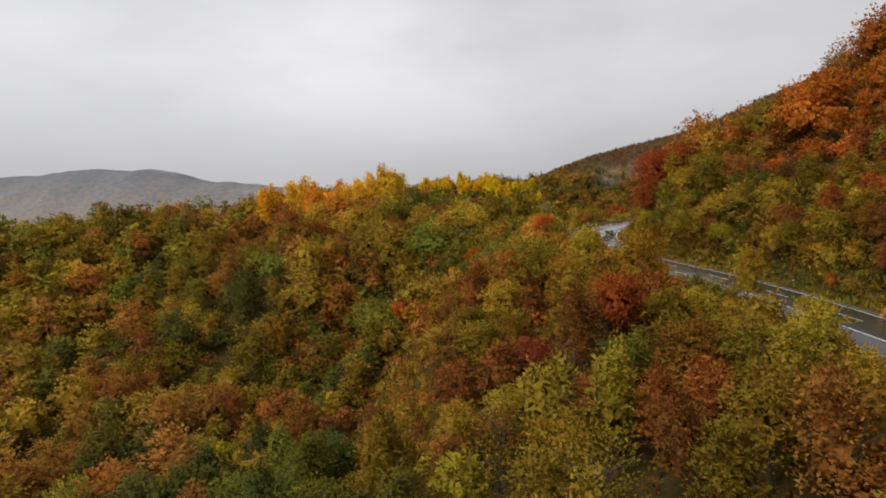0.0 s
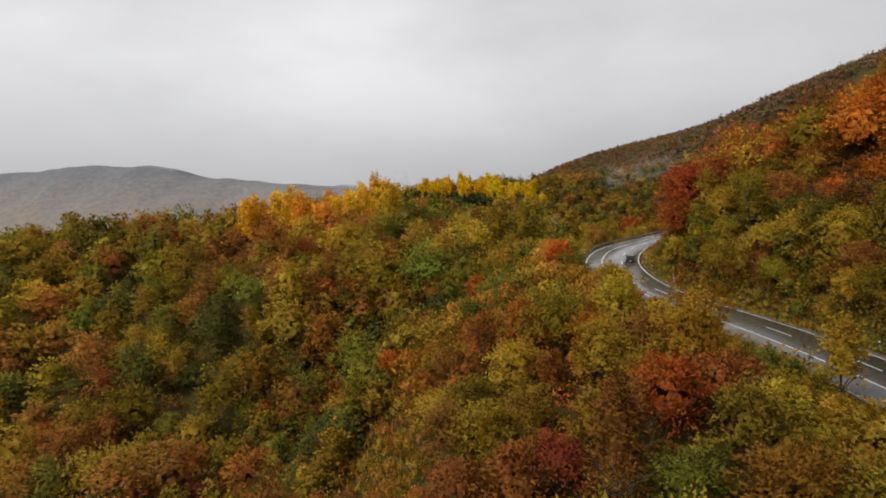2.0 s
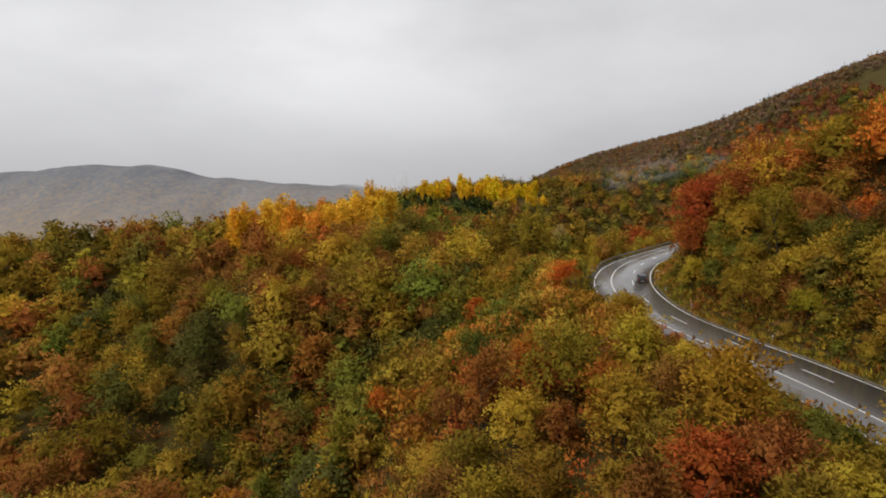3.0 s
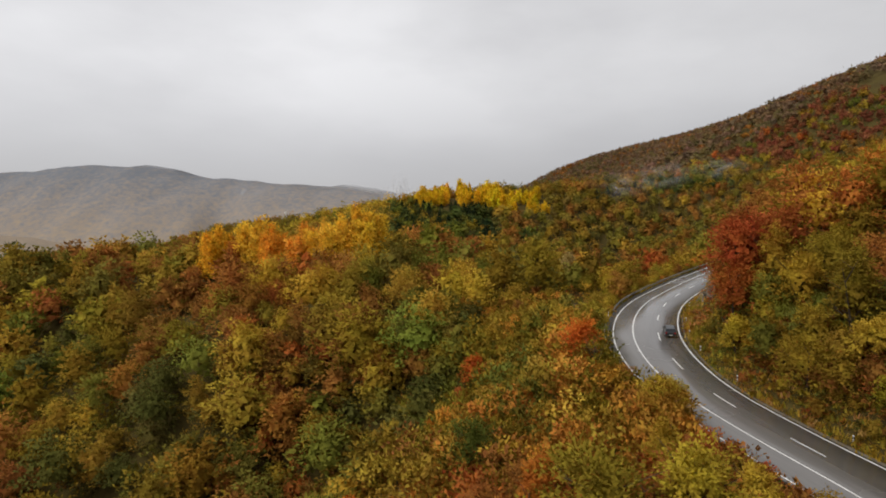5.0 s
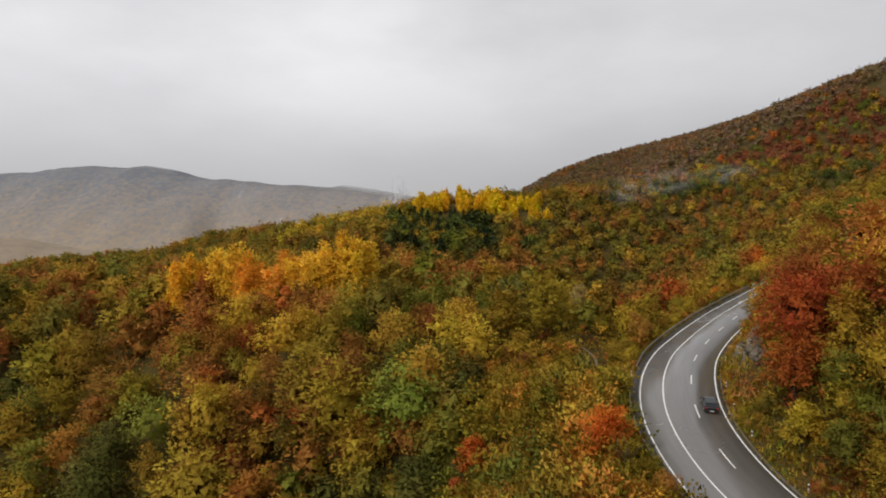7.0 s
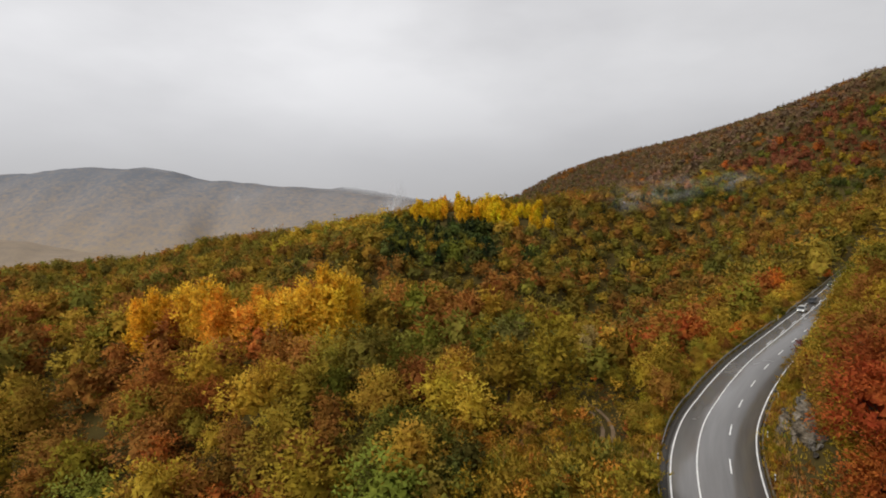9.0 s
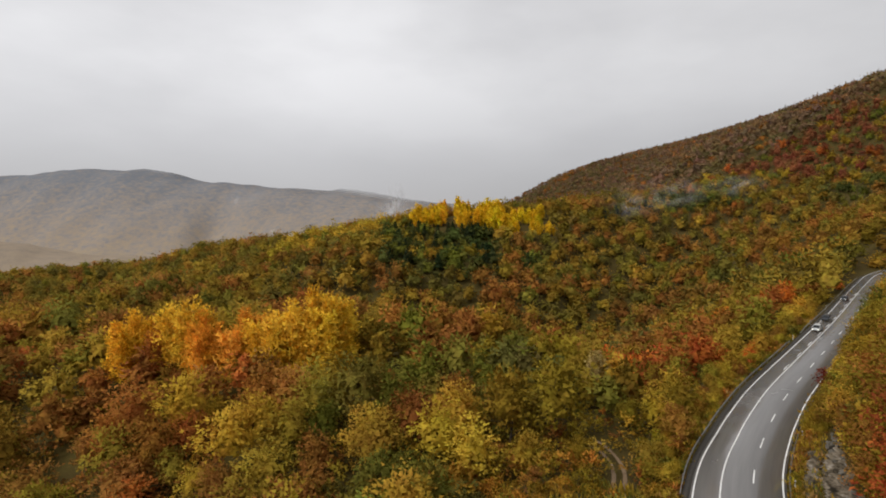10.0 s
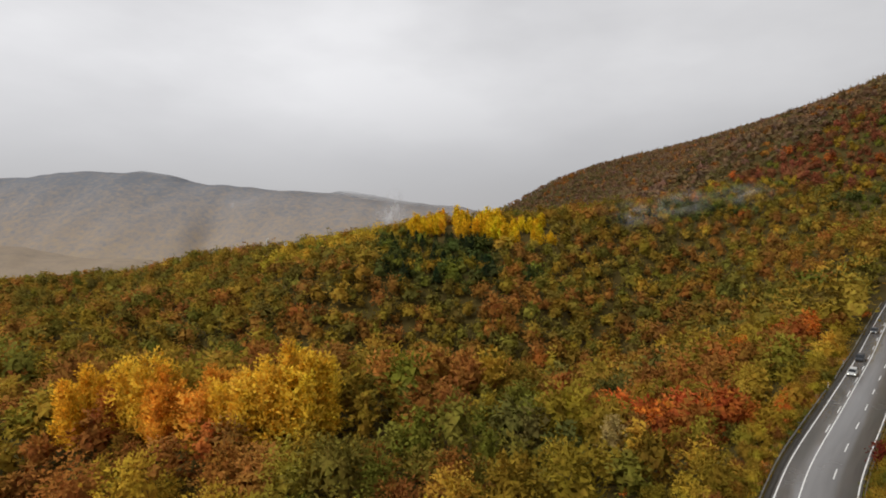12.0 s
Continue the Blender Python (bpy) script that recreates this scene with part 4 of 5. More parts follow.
pts = scatter(-30, 45, 50, 172, 2.6, rng)
bo, bz = road_at(pts[:, 0], pts[:, 1])[1], land(pts[:, 0], pts[:, 1])
for (x, y), off, z in zip(pts, bo, bz):
    if off > LEFT_EDGE - 2.2 or x < spur_edge(y) - 16 or rng.uniform() < 0.12 or open_ground(x, y, off, 2.0):
        continue
    items.append(((FEATHERY if heath(x, y, off) else BUSH)[int(rng.integers(0, 8))], x, y, z - 0.3, rng.uniform(0.6, 1.15), tint(tuple(0.95 * v for v in draw(HOLLOW if x < spur_edge(y) - 1 else HEATH if 58 < y < 160 else BANK, rng, x, y)), rng, 0.14, 0.05)))
pts = scatter(-4, 34, 90, 140, 3.0, rng, 0.48)      # taller thicket where the spur meets the road
to, tz = road_at(pts[:, 0], pts[:, 1])[1], land(pts[:, 0], pts[:, 1])
for (x, y), off, z in zip(pts, to, tz):
    if off < -10.5 and x > spur_edge(y) + 3 and not open_ground(x, y, off):
        items.append((FEATHERY[int(rng.integers(0, 8))], x, y, z - 0.3, rng.uniform(1.1, 2.0), tint(draw(HEATH, rng, x, y), rng, 0.14, 0.05)))
woods("undergrowth", "low yellow-green and brown bushes between the trees", items)


pts = np.concatenate([scatter(-90, 30, 118, 190, 4.8, rng), scatter(-75, -10, 40, 118, 4.8, rng), scatter(44, 112, 48, 132, 3.8, rng)])
fo2, fz2 = road_at(pts[:, 0], pts[:, 1])[1], land(pts[:, 0], pts[:, 1])
more = [(BUSH[int(rng.integers(0, 8))], x, y, z - 0.3, rng.uniform(0.9, 1.5), tint(draw(palette(x, y, off), rng, x, y), rng, 0.14, 0.25))
        for (x, y), off, z in zip(pts, fo2, fz2) if not (LEFT_EDGE - 6 < off < RIGHT_EDGE + 6 or heath(x, y, off) or open_ground(x, y, off))]
woods("undergrowth", "olive and brown bushes under the trees", more)


def tuft_arrays(seed):
    """A tuft of long grass and herbs: narrow blades that lean outwards."""
    r = np.random.default_rng(seed)
    n = 16
    a, lean, h = r.uniform(0, 6.28, n), r.uniform(0.1, 0.8, n), r.uniform(0.35, 0.9, n)
    root = np.stack([0.45 * r.normal(size=n), 0.45 * r.normal(size=n), np.zeros(n)], 1)
    tip = root + np.stack([np.cos(a) * lean * h, np.sin(a) * lean * h, h], 1)
    w = np.stack([-np.sin(a), np.cos(a), np.zeros(n)], 1) * 0.13
    return np.stack([root - w, root + w, tip], 1).reshape(-1, 3)


TUFT = [crown(tuft_arrays(700 + k)) for k in range(8)]
items = []
for i in np.arange(88, 330, 0.5):
    for off in (4.5, 5.2, 5.9, 6.7, 7.6, 8.6, -8.9, -9.6, -10.4):
        x, y, _ = beside(i + rng.uniform(-0.3, 0.3), off + rng.uniform(-0.4, 0.4))
        items.append((TUFT[int(rng.integers(0, 8))], x, y, float(LINE[int(i), 2]) - 0.1 + (max(off - 5.6, 0) * 1.1 if off > 0 else 0.5 * min(off + 8.6, 0)), rng.uniform(0.6, 1.2) * (0.6 if abs(off) < 5 else 1.0),
                      tint(draw(GRASS, rng, x * 2, y * 2), rng, 0.2, 0.1)))
pts = scatter(-30, 40, 55, 155, 1.3, rng)
ho, hz = road_at(pts[:, 0], pts[:, 1])[1], land(pts[:, 0], pts[:, 1])
items += [(TUFT[int(rng.integers(0, 8))], x, y, z - 0.05, rng.uniform(0.9, 1.7), tint(draw(GRASS, rng, x, y), rng, 0.2, 0.1)) for (x, y), off, z in zip(pts, ho, hz) if heath(x, y, off)]
woods("grass", "long yellow-green and straw-coloured grass along the road and the open spur", items)

# orange poplars on the spur, golden grove and dark pines on the far crest
POPLAR = [(14, 3.4, crown_mesh(poplar_crown(600 + k, 14, 5.4, 18, 60, 12, 0.42)), trunk_mesh("trunk", 70 + k, 12, 1.6)) for k in range(3)]
for k, (x, y, h, c) in enumerate([(-60, 193, 12.5, AMBER), (-56.5, 195, 9, ORANGE), (-50, 194, 13.5, (0.80, 0.42, 0.02)), (-45.5, 192, 12, (0.80, 0.37, 0.02)),
                                  (-35.5, 190, 12, (0.78, 0.31, 0.02)), (-31, 189, 11.5, (0.80, 0.37, 0.02)), (-24.5, 187, 14, AMBER), (-20.5, 188, 15.5, AMBER),
                                  (-16.5, 188, 13, AMBER)]):
    z = float(land(x, y)[0])
    tree(POPLAR[k % 3], x, y, z, 1.27 * h / 14, rng.uniform(0, 6), tint((0.98 * c[0], 1.28 * c[1], 0.05), rng, 0.06), "tall amber-yellow poplar with upright plumes on the spur", "poplar", "poplars on the spur")
GROVE = [(16, 5, crown_mesh(poplar_crown(620 + k, 15, 4.8, 9, 22, 4, 1.0)), trunk_mesh("trunk", 80 + k, 13, 2)) for k in range(3)]
for k in range(80):
    x, y = rng.uniform(-22, 108), rng.uniform(566, 612)
    z = float(land(x, y)[0])
    tree(GROVE[k % 3], x, y, z, rng.uniform(0.9, 1.2) * (1.2 if x < 60 else 0.9), rng.uniform(0, 6), tint(GOLD, rng, 0.12), "golden yellow poplar in the grove on the far crest", "poplar", "golden grove")
pc = [conifer_arrays(640 + k, 14, 4.8, 700, 1.3) for k in range(3)]
PINE = [(15, 4, crown_mesh(crown(p)), trunk_mesh("trunk", 90 + k, 13, 0.8)) for k, p in enumerate(pc)]
for k in range(64):
    if k < 46:
        x, y = rng.uniform(-38, 46), rng.uniform(478, 560)
    elif k < 56:
        x, y = rng.uniform(70, 95), rng.uniform(490, 515)
    else:
        x, y = rng.uniform(150, 200), rng.uniform(580, 600)
    z = float(land(x, y)[0])
    tree(PINE[k % 3], x, y, z, rng.uniform(0.75, 1.05), rng.uniform(0, 6), tint((0.045, 0.075, 0.030), rng, 0.1), "dark green conifer in a clump on the far slope", "conifer", "far conifers")


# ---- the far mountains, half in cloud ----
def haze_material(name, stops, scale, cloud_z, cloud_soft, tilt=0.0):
    """Far slopes with distance haze painted into their colours, whose upper parts are lost in the cloud base."""
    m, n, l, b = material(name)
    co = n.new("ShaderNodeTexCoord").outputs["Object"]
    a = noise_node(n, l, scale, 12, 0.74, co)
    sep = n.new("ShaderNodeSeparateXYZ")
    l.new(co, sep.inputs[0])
    haze_tint = n.new("ShaderNodeMapRange")      # haze painted in by height: browner low down, blue-grey above
    haze_tint.inputs["From Min"].default_value, haze_tint.inputs["From Max"].default_value = -250.0, 330.0
    haze_tint.inputs["To Min"].default_value, haze_tint.inputs["To Max"].default_value = 0.11, -0.19
    l.new(sep.outputs["Z"], haze_tint.inputs["Value"])
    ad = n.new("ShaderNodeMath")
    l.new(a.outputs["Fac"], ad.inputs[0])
    l.new(haze_tint.outputs["Result"], ad.inputs[1])
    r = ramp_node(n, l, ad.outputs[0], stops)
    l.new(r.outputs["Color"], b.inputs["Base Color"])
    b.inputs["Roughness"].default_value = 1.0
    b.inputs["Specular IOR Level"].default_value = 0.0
    edge = noise_node(n, l, 0.0022, 5, 0.55, co)
    add = n.new("ShaderNodeMath")
    add.operation = "MULTIPLY_ADD"
    add.inputs[1].default_value = -100.0
    l.new(edge.outputs["Fac"], add.inputs[0])
    lean = n.new("ShaderNodeMath")          # the cloud base hangs lower towards one side
    lean.operation = "MULTIPLY_ADD"
    lean.inputs[1].default_value = tilt
    l.new(sep.outputs["X"], lean.inputs[0])
    l.new(sep.outputs["Z"], lean.inputs[2])
    l.new(lean.outputs[0], add.inputs[2])
    mr = n.new("ShaderNodeMapRange")
    mr.interpolation_type = "SMOOTHSTEP"
    mr.inputs["From Min"].default_value, mr.inputs["From Max"].default_value = cloud_z - 80, cloud_z - 80 + cloud_soft
    l.new(add.outputs[0], mr.inputs["Value"])
    tr, mix = n.new("ShaderNodeBsdfTransparent"), n.new("ShaderNodeMixShader")
    l.new(mr.outputs["Result"], mix.inputs[0])
    l.new(b.outputs[0], mix.inputs[1])
    l.new(tr.outputs[0], mix.inputs[2])
    l.new(mix.outputs[0], n["Material Output"].inputs["Surface"])
    return m


def mountain(name, label, x0, x1, y0, y1, crest, foot, mat, seed):
    """A range: height rises from the foot line to a crest profile, broken by gullies."""
    xs, ys = np.linspace(x0, x1, 150), np.linspace(y0, y1, 60)
    X, Y = np.meshgrid(xs, ys)
    u = (Y - y0) / (y1 - y0)
    top = np.interp(X, [c[0] for c in crest], [c[1] for c in crest])
    rise = np.sin(np.clip(u / 0.8, 0, 1) * math.pi / 2) ** 1.3
    rise = np.where(u > 0.8, 1 - 0.6 * (u - 0.8) / 0.2, rise)
    gully = np.array([noise.fractal(Vector((x / 420 + seed, y / 700, seed)), 1.15, 2.1, 7) for x, y in zip(X.ravel(), Y.ravel())]).reshape(X.shape)
    mid = np.sin(np.clip(u, 0, 0.98) * math.pi)
    ravine = np.exp(-((X + 1180 + 0.25 * (Y - 2700)) / 110) ** 2)       # one deep ravine between two shoulders
    Z = foot + (top - foot) * rise + gully * 62 * mid - 95 * ravine * mid * np.clip((0.62 - u) / 0.2, 0, 1)
    q = (np.arange(59)[:, None] * 150 + np.arange(149)[None]).ravel()
    me = array_mesh(name, np.c_[X.ravel(), Y.ravel(), Z.ravel()], np.stack([q, q + 1, q + 151, q + 150], 1), mat, True)
    return tagged(new(name, me), label, "mountain", kind="structure")


# the colour stops hold the distance haze: paled browns, blue-grey at the dark end
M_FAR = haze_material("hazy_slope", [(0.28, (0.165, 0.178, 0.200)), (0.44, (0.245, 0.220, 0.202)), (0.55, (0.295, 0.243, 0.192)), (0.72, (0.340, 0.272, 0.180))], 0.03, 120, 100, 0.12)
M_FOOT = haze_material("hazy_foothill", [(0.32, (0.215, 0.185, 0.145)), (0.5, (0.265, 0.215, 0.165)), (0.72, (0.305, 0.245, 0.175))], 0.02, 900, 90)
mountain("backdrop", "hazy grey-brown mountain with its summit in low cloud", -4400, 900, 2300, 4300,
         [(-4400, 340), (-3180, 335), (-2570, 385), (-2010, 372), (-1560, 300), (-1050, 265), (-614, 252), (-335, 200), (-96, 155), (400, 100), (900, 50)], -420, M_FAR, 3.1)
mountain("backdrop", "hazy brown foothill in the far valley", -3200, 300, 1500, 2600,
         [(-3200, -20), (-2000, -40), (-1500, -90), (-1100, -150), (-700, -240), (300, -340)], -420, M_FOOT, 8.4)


# ---- along the road: rail, marker posts, rocks, cars ----
def box_bm(bm, c, size, turn=0.0, bevel=0.0):
    r = bmesh.ops.create_cube(bm, size=1.0)
    vs = r["verts"]
    m = Matrix.Translation(c) @ Matrix.Rotation(turn, 4, "Z") @ Matrix.Diagonal((*size, 1))
    bmesh.ops.transform(bm, matrix=m, verts=vs)
    if bevel:
        es = list({e for v in vs for e in v.link_edges})
        bmesh.ops.bevel(bm, geom=es, offset=bevel, segments=2, affect="EDGES", profile=0.6)
    return bm


RAIL_PROFILE = [(0.0, 0.44), (0.07, 0.48), (0.07, 0.54), (0.0, 0.58), (0.0, 0.62), (0.07, 0.66), (0.07, 0.72), (0.0, 0.76), (-0.03, 0.76), (-0.03, 0.44)]


def guard_rail(i0, i1):
    """A waved steel beam on posts, down at both ends."""
    root = tagged(new("guard_rail"), "galvanised steel guard rail on posts along the downhill road edge", "guard rail", "guard rails")
    idx = np.arange(i0, i1, 2.0)
    k = len(RAIL_PROFILE)
    v = []
    for i in idx:
        dip = 0.55 * max(0.0, 1 - min(i - i0, i1 - i) / 6.0)
        for o, u in RAIL_PROFILE:
            v.append(beside(i, left_line(i) - 1.45 + o, u - dip))
    f = [(r * k + c, r * k + (c + 1) % k, (r + 1) * k + (c + 1) % k, (r + 1) * k + c) for r in range(len(idx) - 1) for c in range(k)]
    beam = new("beam", array_mesh("beam", np.array(v), np.array(f), M_STEEL))
    beam.parent = root
    bm = bmesh.new()
    box_bm(bm, (0, 0, 0.05), (0.10, 0.06, 1.3))
    post_me = bpy.data.meshes.new("post")
    bm.to_mesh(post_me)
    bm.free()
    post_me.materials.append(M_STEEL)
    for i in np.arange(i0 + 4, i1 - 3, 4.0):
        q = new("post", post_me)
        x, y, z = beside(i, left_line(i) - 1.55)
        q.matrix_basis = Matrix.Translation((x, y, z)) @ Matrix.Rotation(math.atan2(*TANGENT[int(i)][::-1]), 4, "Z")
        q.parent = root


guard_rail(70, 197)
guard_rail(206, 292)
guard_rail(301, 415)


def marker_post(i, off):
    """A white plastic delineator with a black band and a reflector."""
    x, y, z = beside(i, off)
    z = float(land(x, y)[0])
    root = tagged(new("marker_post"), "white plastic roadside marker post with a black band", "marker post", "marker posts")
    root.matrix_basis = Matrix.Translation((x, y, z)) @ Matrix.Rotation(math.atan2(*TANGENT[int(i)][::-1]), 4, "Z")
    bm = bmesh.new()
    box_bm(bm, (0, 0, 0.35), (0.11, 0.13, 1.1), 0, 0.02)
    part("shaft", bm, M_WHITE, root)
    bm = bmesh.new()
    box_bm(bm, (0, 0, 0.80), (0.125, 0.145, 0.22), 0.0, 0.01)
    part("band", bm, M_BLACK, root)
    bm = bmesh.new()
    box_bm(bm, (0, 0, 1.0), (0.12, 0.14, 0.2), 0.0, 0.03)
    part("cap", bm, M_WHITE, root)


for i, off in [(119, 5.4), (137, 5.6), (156, 5.3), (173, 5.0), (185, 4.9), (193, 4.8), (201, 4.7), (214, 4.7), (232, 4.7), (255, 4.8),
               (202, -8.7), (184, -8.9), (294, -8.0), (315, -8.0), (340, -8.0)]:
    marker_post(i, off)


def rock(x, y, z, size, squash, turn, seed, label, group="", sides=3):
    """A faceted block of rock with ledges, broken by noise."""
    bm = bmesh.new()
    bmesh.ops.create_icosphere(bm, subdivisions=sides, radius=1.0)
    for v in bm.verts:
        d = v.co.normalized()
        k = 0.75 + 0.45 * noise.noise(d * 1.3 + Vector((seed, 0, 0))) + 0.22 * noise.noise(d * 3.6 + Vector((0, seed, 0)))
        k += 0.10 * math.floor(3.5 * noise.noise(d * 2.2 + Vector((0, 0, seed)))) + 0.07 * noise.noise(d * 9 + Vector((seed, seed, 0)))
        v.co = d * k
    bmesh.ops.transform(bm, matrix=Matrix.Translation((x, y, z)) @ Matrix.Rotation(turn, 4, "Z") @ Matrix.Rotation(0.5, 4, "Y") @ Matrix.Diagonal((size * squash[0], size * squash[1], size * squash[2], 1)), verts=bm.verts)
    ob = part("rock", bm, M_ROCK)
    return tagged(ob, label, "rock", group)


def rock_face(i0, i1, foot, depth, high, seed, label):
    """A slanting slab of layered rock against the slope: beds that rise along the road, broken edges, a ragged top."""
    bm = bmesh.new()
    n, m = int((i1 - i0) / 0.3), 26
    rows = []
    for a in range(n + 1):
        i = i0 + (i1 - i0) * a / n
        u = a / n
        swell = min(1.0, 2.6 * u, 2.6 * (1 - u)) ** 0.6
        row = []
        for b in range(m + 1):
            w = b / m
            bed = (w * high * 0.9 - i * 0.55) * 1.1 + 0.6 * noise.noise(Vector((i * 0.25, w * 2, seed)))
            step = bed - math.floor(bed)
            out = 0.9 * (1 - step) ** 2 + 0.8 * noise.noise(Vector((i * 0.32, w * 2.2, seed + 4))) + 0.16 * noise.noise(Vector((i * 1.5, w * 7, seed)))
            up = high * swell * w * (1 + 0.22 * noise.noise(Vector((i * 0.6, 9.1, seed)))) + 0.12 * noise.noise(Vector((i * 2, w * 9, seed + 2))) - 0.5 * (1 - w)
            x, y, z = beside(i, foot + depth * w ** 1.25 - out * (1 if b else 0), 0)
            row.append(bm.verts.new((x, y, z + up)))
        x, y, z = beside(i, foot + depth + 2.2, 0)
        row.append(bm.verts.new((x, y, z + high * swell * 0.9 - 0.4)))
        rows.append(row)
    for r, q in zip(rows, rows[1:]):
        for k in range(len(r) - 1):
            bm.faces.new((r[k], q[k], q[k + 1], r[k + 1]))
    bmesh.ops.recalc_face_normals(bm, faces=bm.faces)
    return tagged(part("rock", bm, M_BEDS), label, "rock", "rocks of the road cut")


rock_face(195, 224, 7.1, 2.3, 6.0, 2.0, "slanting grey-brown slab of layered rock in the road cut")
rock_face(210, 226, 6.2, 0.9, 2.6, 7.0, "low grey slab of rock at the roadside")
rock_face(186, 198, 7.0, 2.0, 3.8, 12.0, "pale broken rock at the end of the road cut")
for k in range(26):
    i, off = 194 + 29 * rng.uniform(0, 1), rng.uniform(8.3, 9.6)
    x, y, z = beside(i, off)
    top = float(land(x, y)[0]) + rng.uniform(0.1, 0.7)
    rock(x, y, top, rng.uniform(0.3, 0.75), (1.3, 0.8, 0.8), rng.uniform(0, 6), 200 + k, "pale ragged stone on the brink of the rock face", "stones of the road cut", 2)
for k, (x, y, size) in enumerate([(60.5, 77, 2.0), (62.5, 80, 1.6), (57.5, 74, 0.9)]):
    rock(x, y, float(land(x, y)[0]) + 0.5, size, (1.2, 0.7, 1.1), 0.9 + k, 41 + k, "pale grey rock outcrop on the hillside", "hillside outcrop", 4)
for k in range(34):
    i, off = rng.uniform(238, 292), rng.uniform(-10.4, -8.6)
    x, y, _ = beside(i, off)
    rock(x, y, float(land(x, y)[0]) + 0.05, rng.uniform(0.2, 0.62), (1.2, 0.9, 0.7), rng.uniform(0, 6), 60 + k, "pale stone lying on the bank beside the road", "bank stones", 2)
for k in range(16):
    i, off = rng.uniform(122, 160), rng.uniform(5.0, 6.4)
    x, y, _ = beside(i, off)
    rock(x, y, float(land(x, y)[0]) + 0.05, rng.uniform(0.15, 0.45), (1.3, 0.9, 0.7), rng.uniform(0, 6), 110 + k, "pale stone on the uphill verge", "verge stones", 2)


# a dirt track in the clearing below the road: two worn ruts
def rut(line, wide, parent):
    pts = smooth_line([(x, y, 0) for x, y in line], 0.6)
    t = np.gradient(pts[:, :2], axis=0)
    t /= np.linalg.norm(t, axis=1)[:, None]
    n = np.stack([-t[:, 1], t[:, 0]], 1)
    v = []
    for q, m in zip(pts, n):
        for o in (-wide / 2, 0, wide / 2):
            x, y = q[0] + m[0] * o, q[1] + m[1] * o
            v.append((x, y, float(land(x, y)[0]) + (0.10 if o else 0.04)))
    f = [(r * 3 + c, r * 3 + c + 1, r * 3 + c + 4, r * 3 + c + 3) for r in range(len(pts) - 1) for c in range(2)]
    ob = new("rut", array_mesh("rut", np.array(v), np.array(f), M_DIRT, True))
    ob.parent = parent


M_DIRT = surface("pale_dirt", 0.6, [(0.3, (0.14, 0.09, 0.05)), (0.7, (0.29, 0.21, 0.135))], 0.95, 0.6, 4.0)
track = tagged(new("track"), "narrow dirt track with two pale worn ruts", "track", kind="structure")
rut(TRACK, 0.6, track)
rut([(x - 1.7, y - 0.3) for x, y in TRACK], 0.6, track)


# ---- cars ----
def paint(name, colour, metal=0.0):
    m, n, l, b = material(name)
    co = n.new("ShaderNodeTexCoord").outputs["Object"]
    k = noise_node(n, l, 2.5, 5, 0.6, co)
    r = ramp_node(n, l, k.outputs["Fac"], [(0.35, colour), (0.75, tuple(v * 1.25 + 0.004 for v in colour))])
    l.new(r.outputs["Color"], b.inputs["Base Color"])
    b.inputs["Roughness"].default_value, b.inputs["Metallic"].default_value = 0.28, metal
    b.inputs["Coat Weight"].default_value = 0.25
    return m


def plain(name, colour, rough, metal=0.0, glow=0.0):
    m, n, l, b = material(name)
    b.inputs["Base Color"].default_value = (*colour, 1)
    b.inputs["Roughness"].default_value, b.inputs["Metallic"].default_value = rough, metal
    if glow:
        b.inputs["Emission Color"].default_value = (*colour, 1)
        b.inputs["Emission Strength"].default_value = glow
    return m


M_GLASS = plain("tinted_glass", (0.012, 0.014, 0.016), 0.06)
M_TYRE = plain("tyre_rubber", (0.018, 0.018, 0.018), 0.85)
M_RIM = plain("alloy_rim", (0.45, 0.45, 0.46), 0.3, 0.9)
M_TAIL = plain("red_lamp", (0.35, 0.012, 0.01), 0.25)
M_HEAD = plain("lit_headlamp", (1.0, 0.96, 0.85), 0.2, 0.0, 2.5)
M_PLATE = plain("plate", (0.75, 0.75, 0.72), 0.5)


def loft(bm, sections):
    """Closed cross-sections, each a list of (y, z) at one x, joined into a skin."""
    rings = [[bm.verts.new((x, y, z)) for y, z in pts] for x, pts in sections]
    k = len(rings[0])
    for a, b in zip(rings, rings[1:]):
        for c in range(k):
            bm.faces.new((a[c], a[(c + 1) % k], b[(c + 1) % k], b[c]))
    bm.faces.new(rings[0][::-1])
    bm.faces.new(rings[-1])
    bmesh.ops.recalc_face_normals(bm, faces=bm.faces)


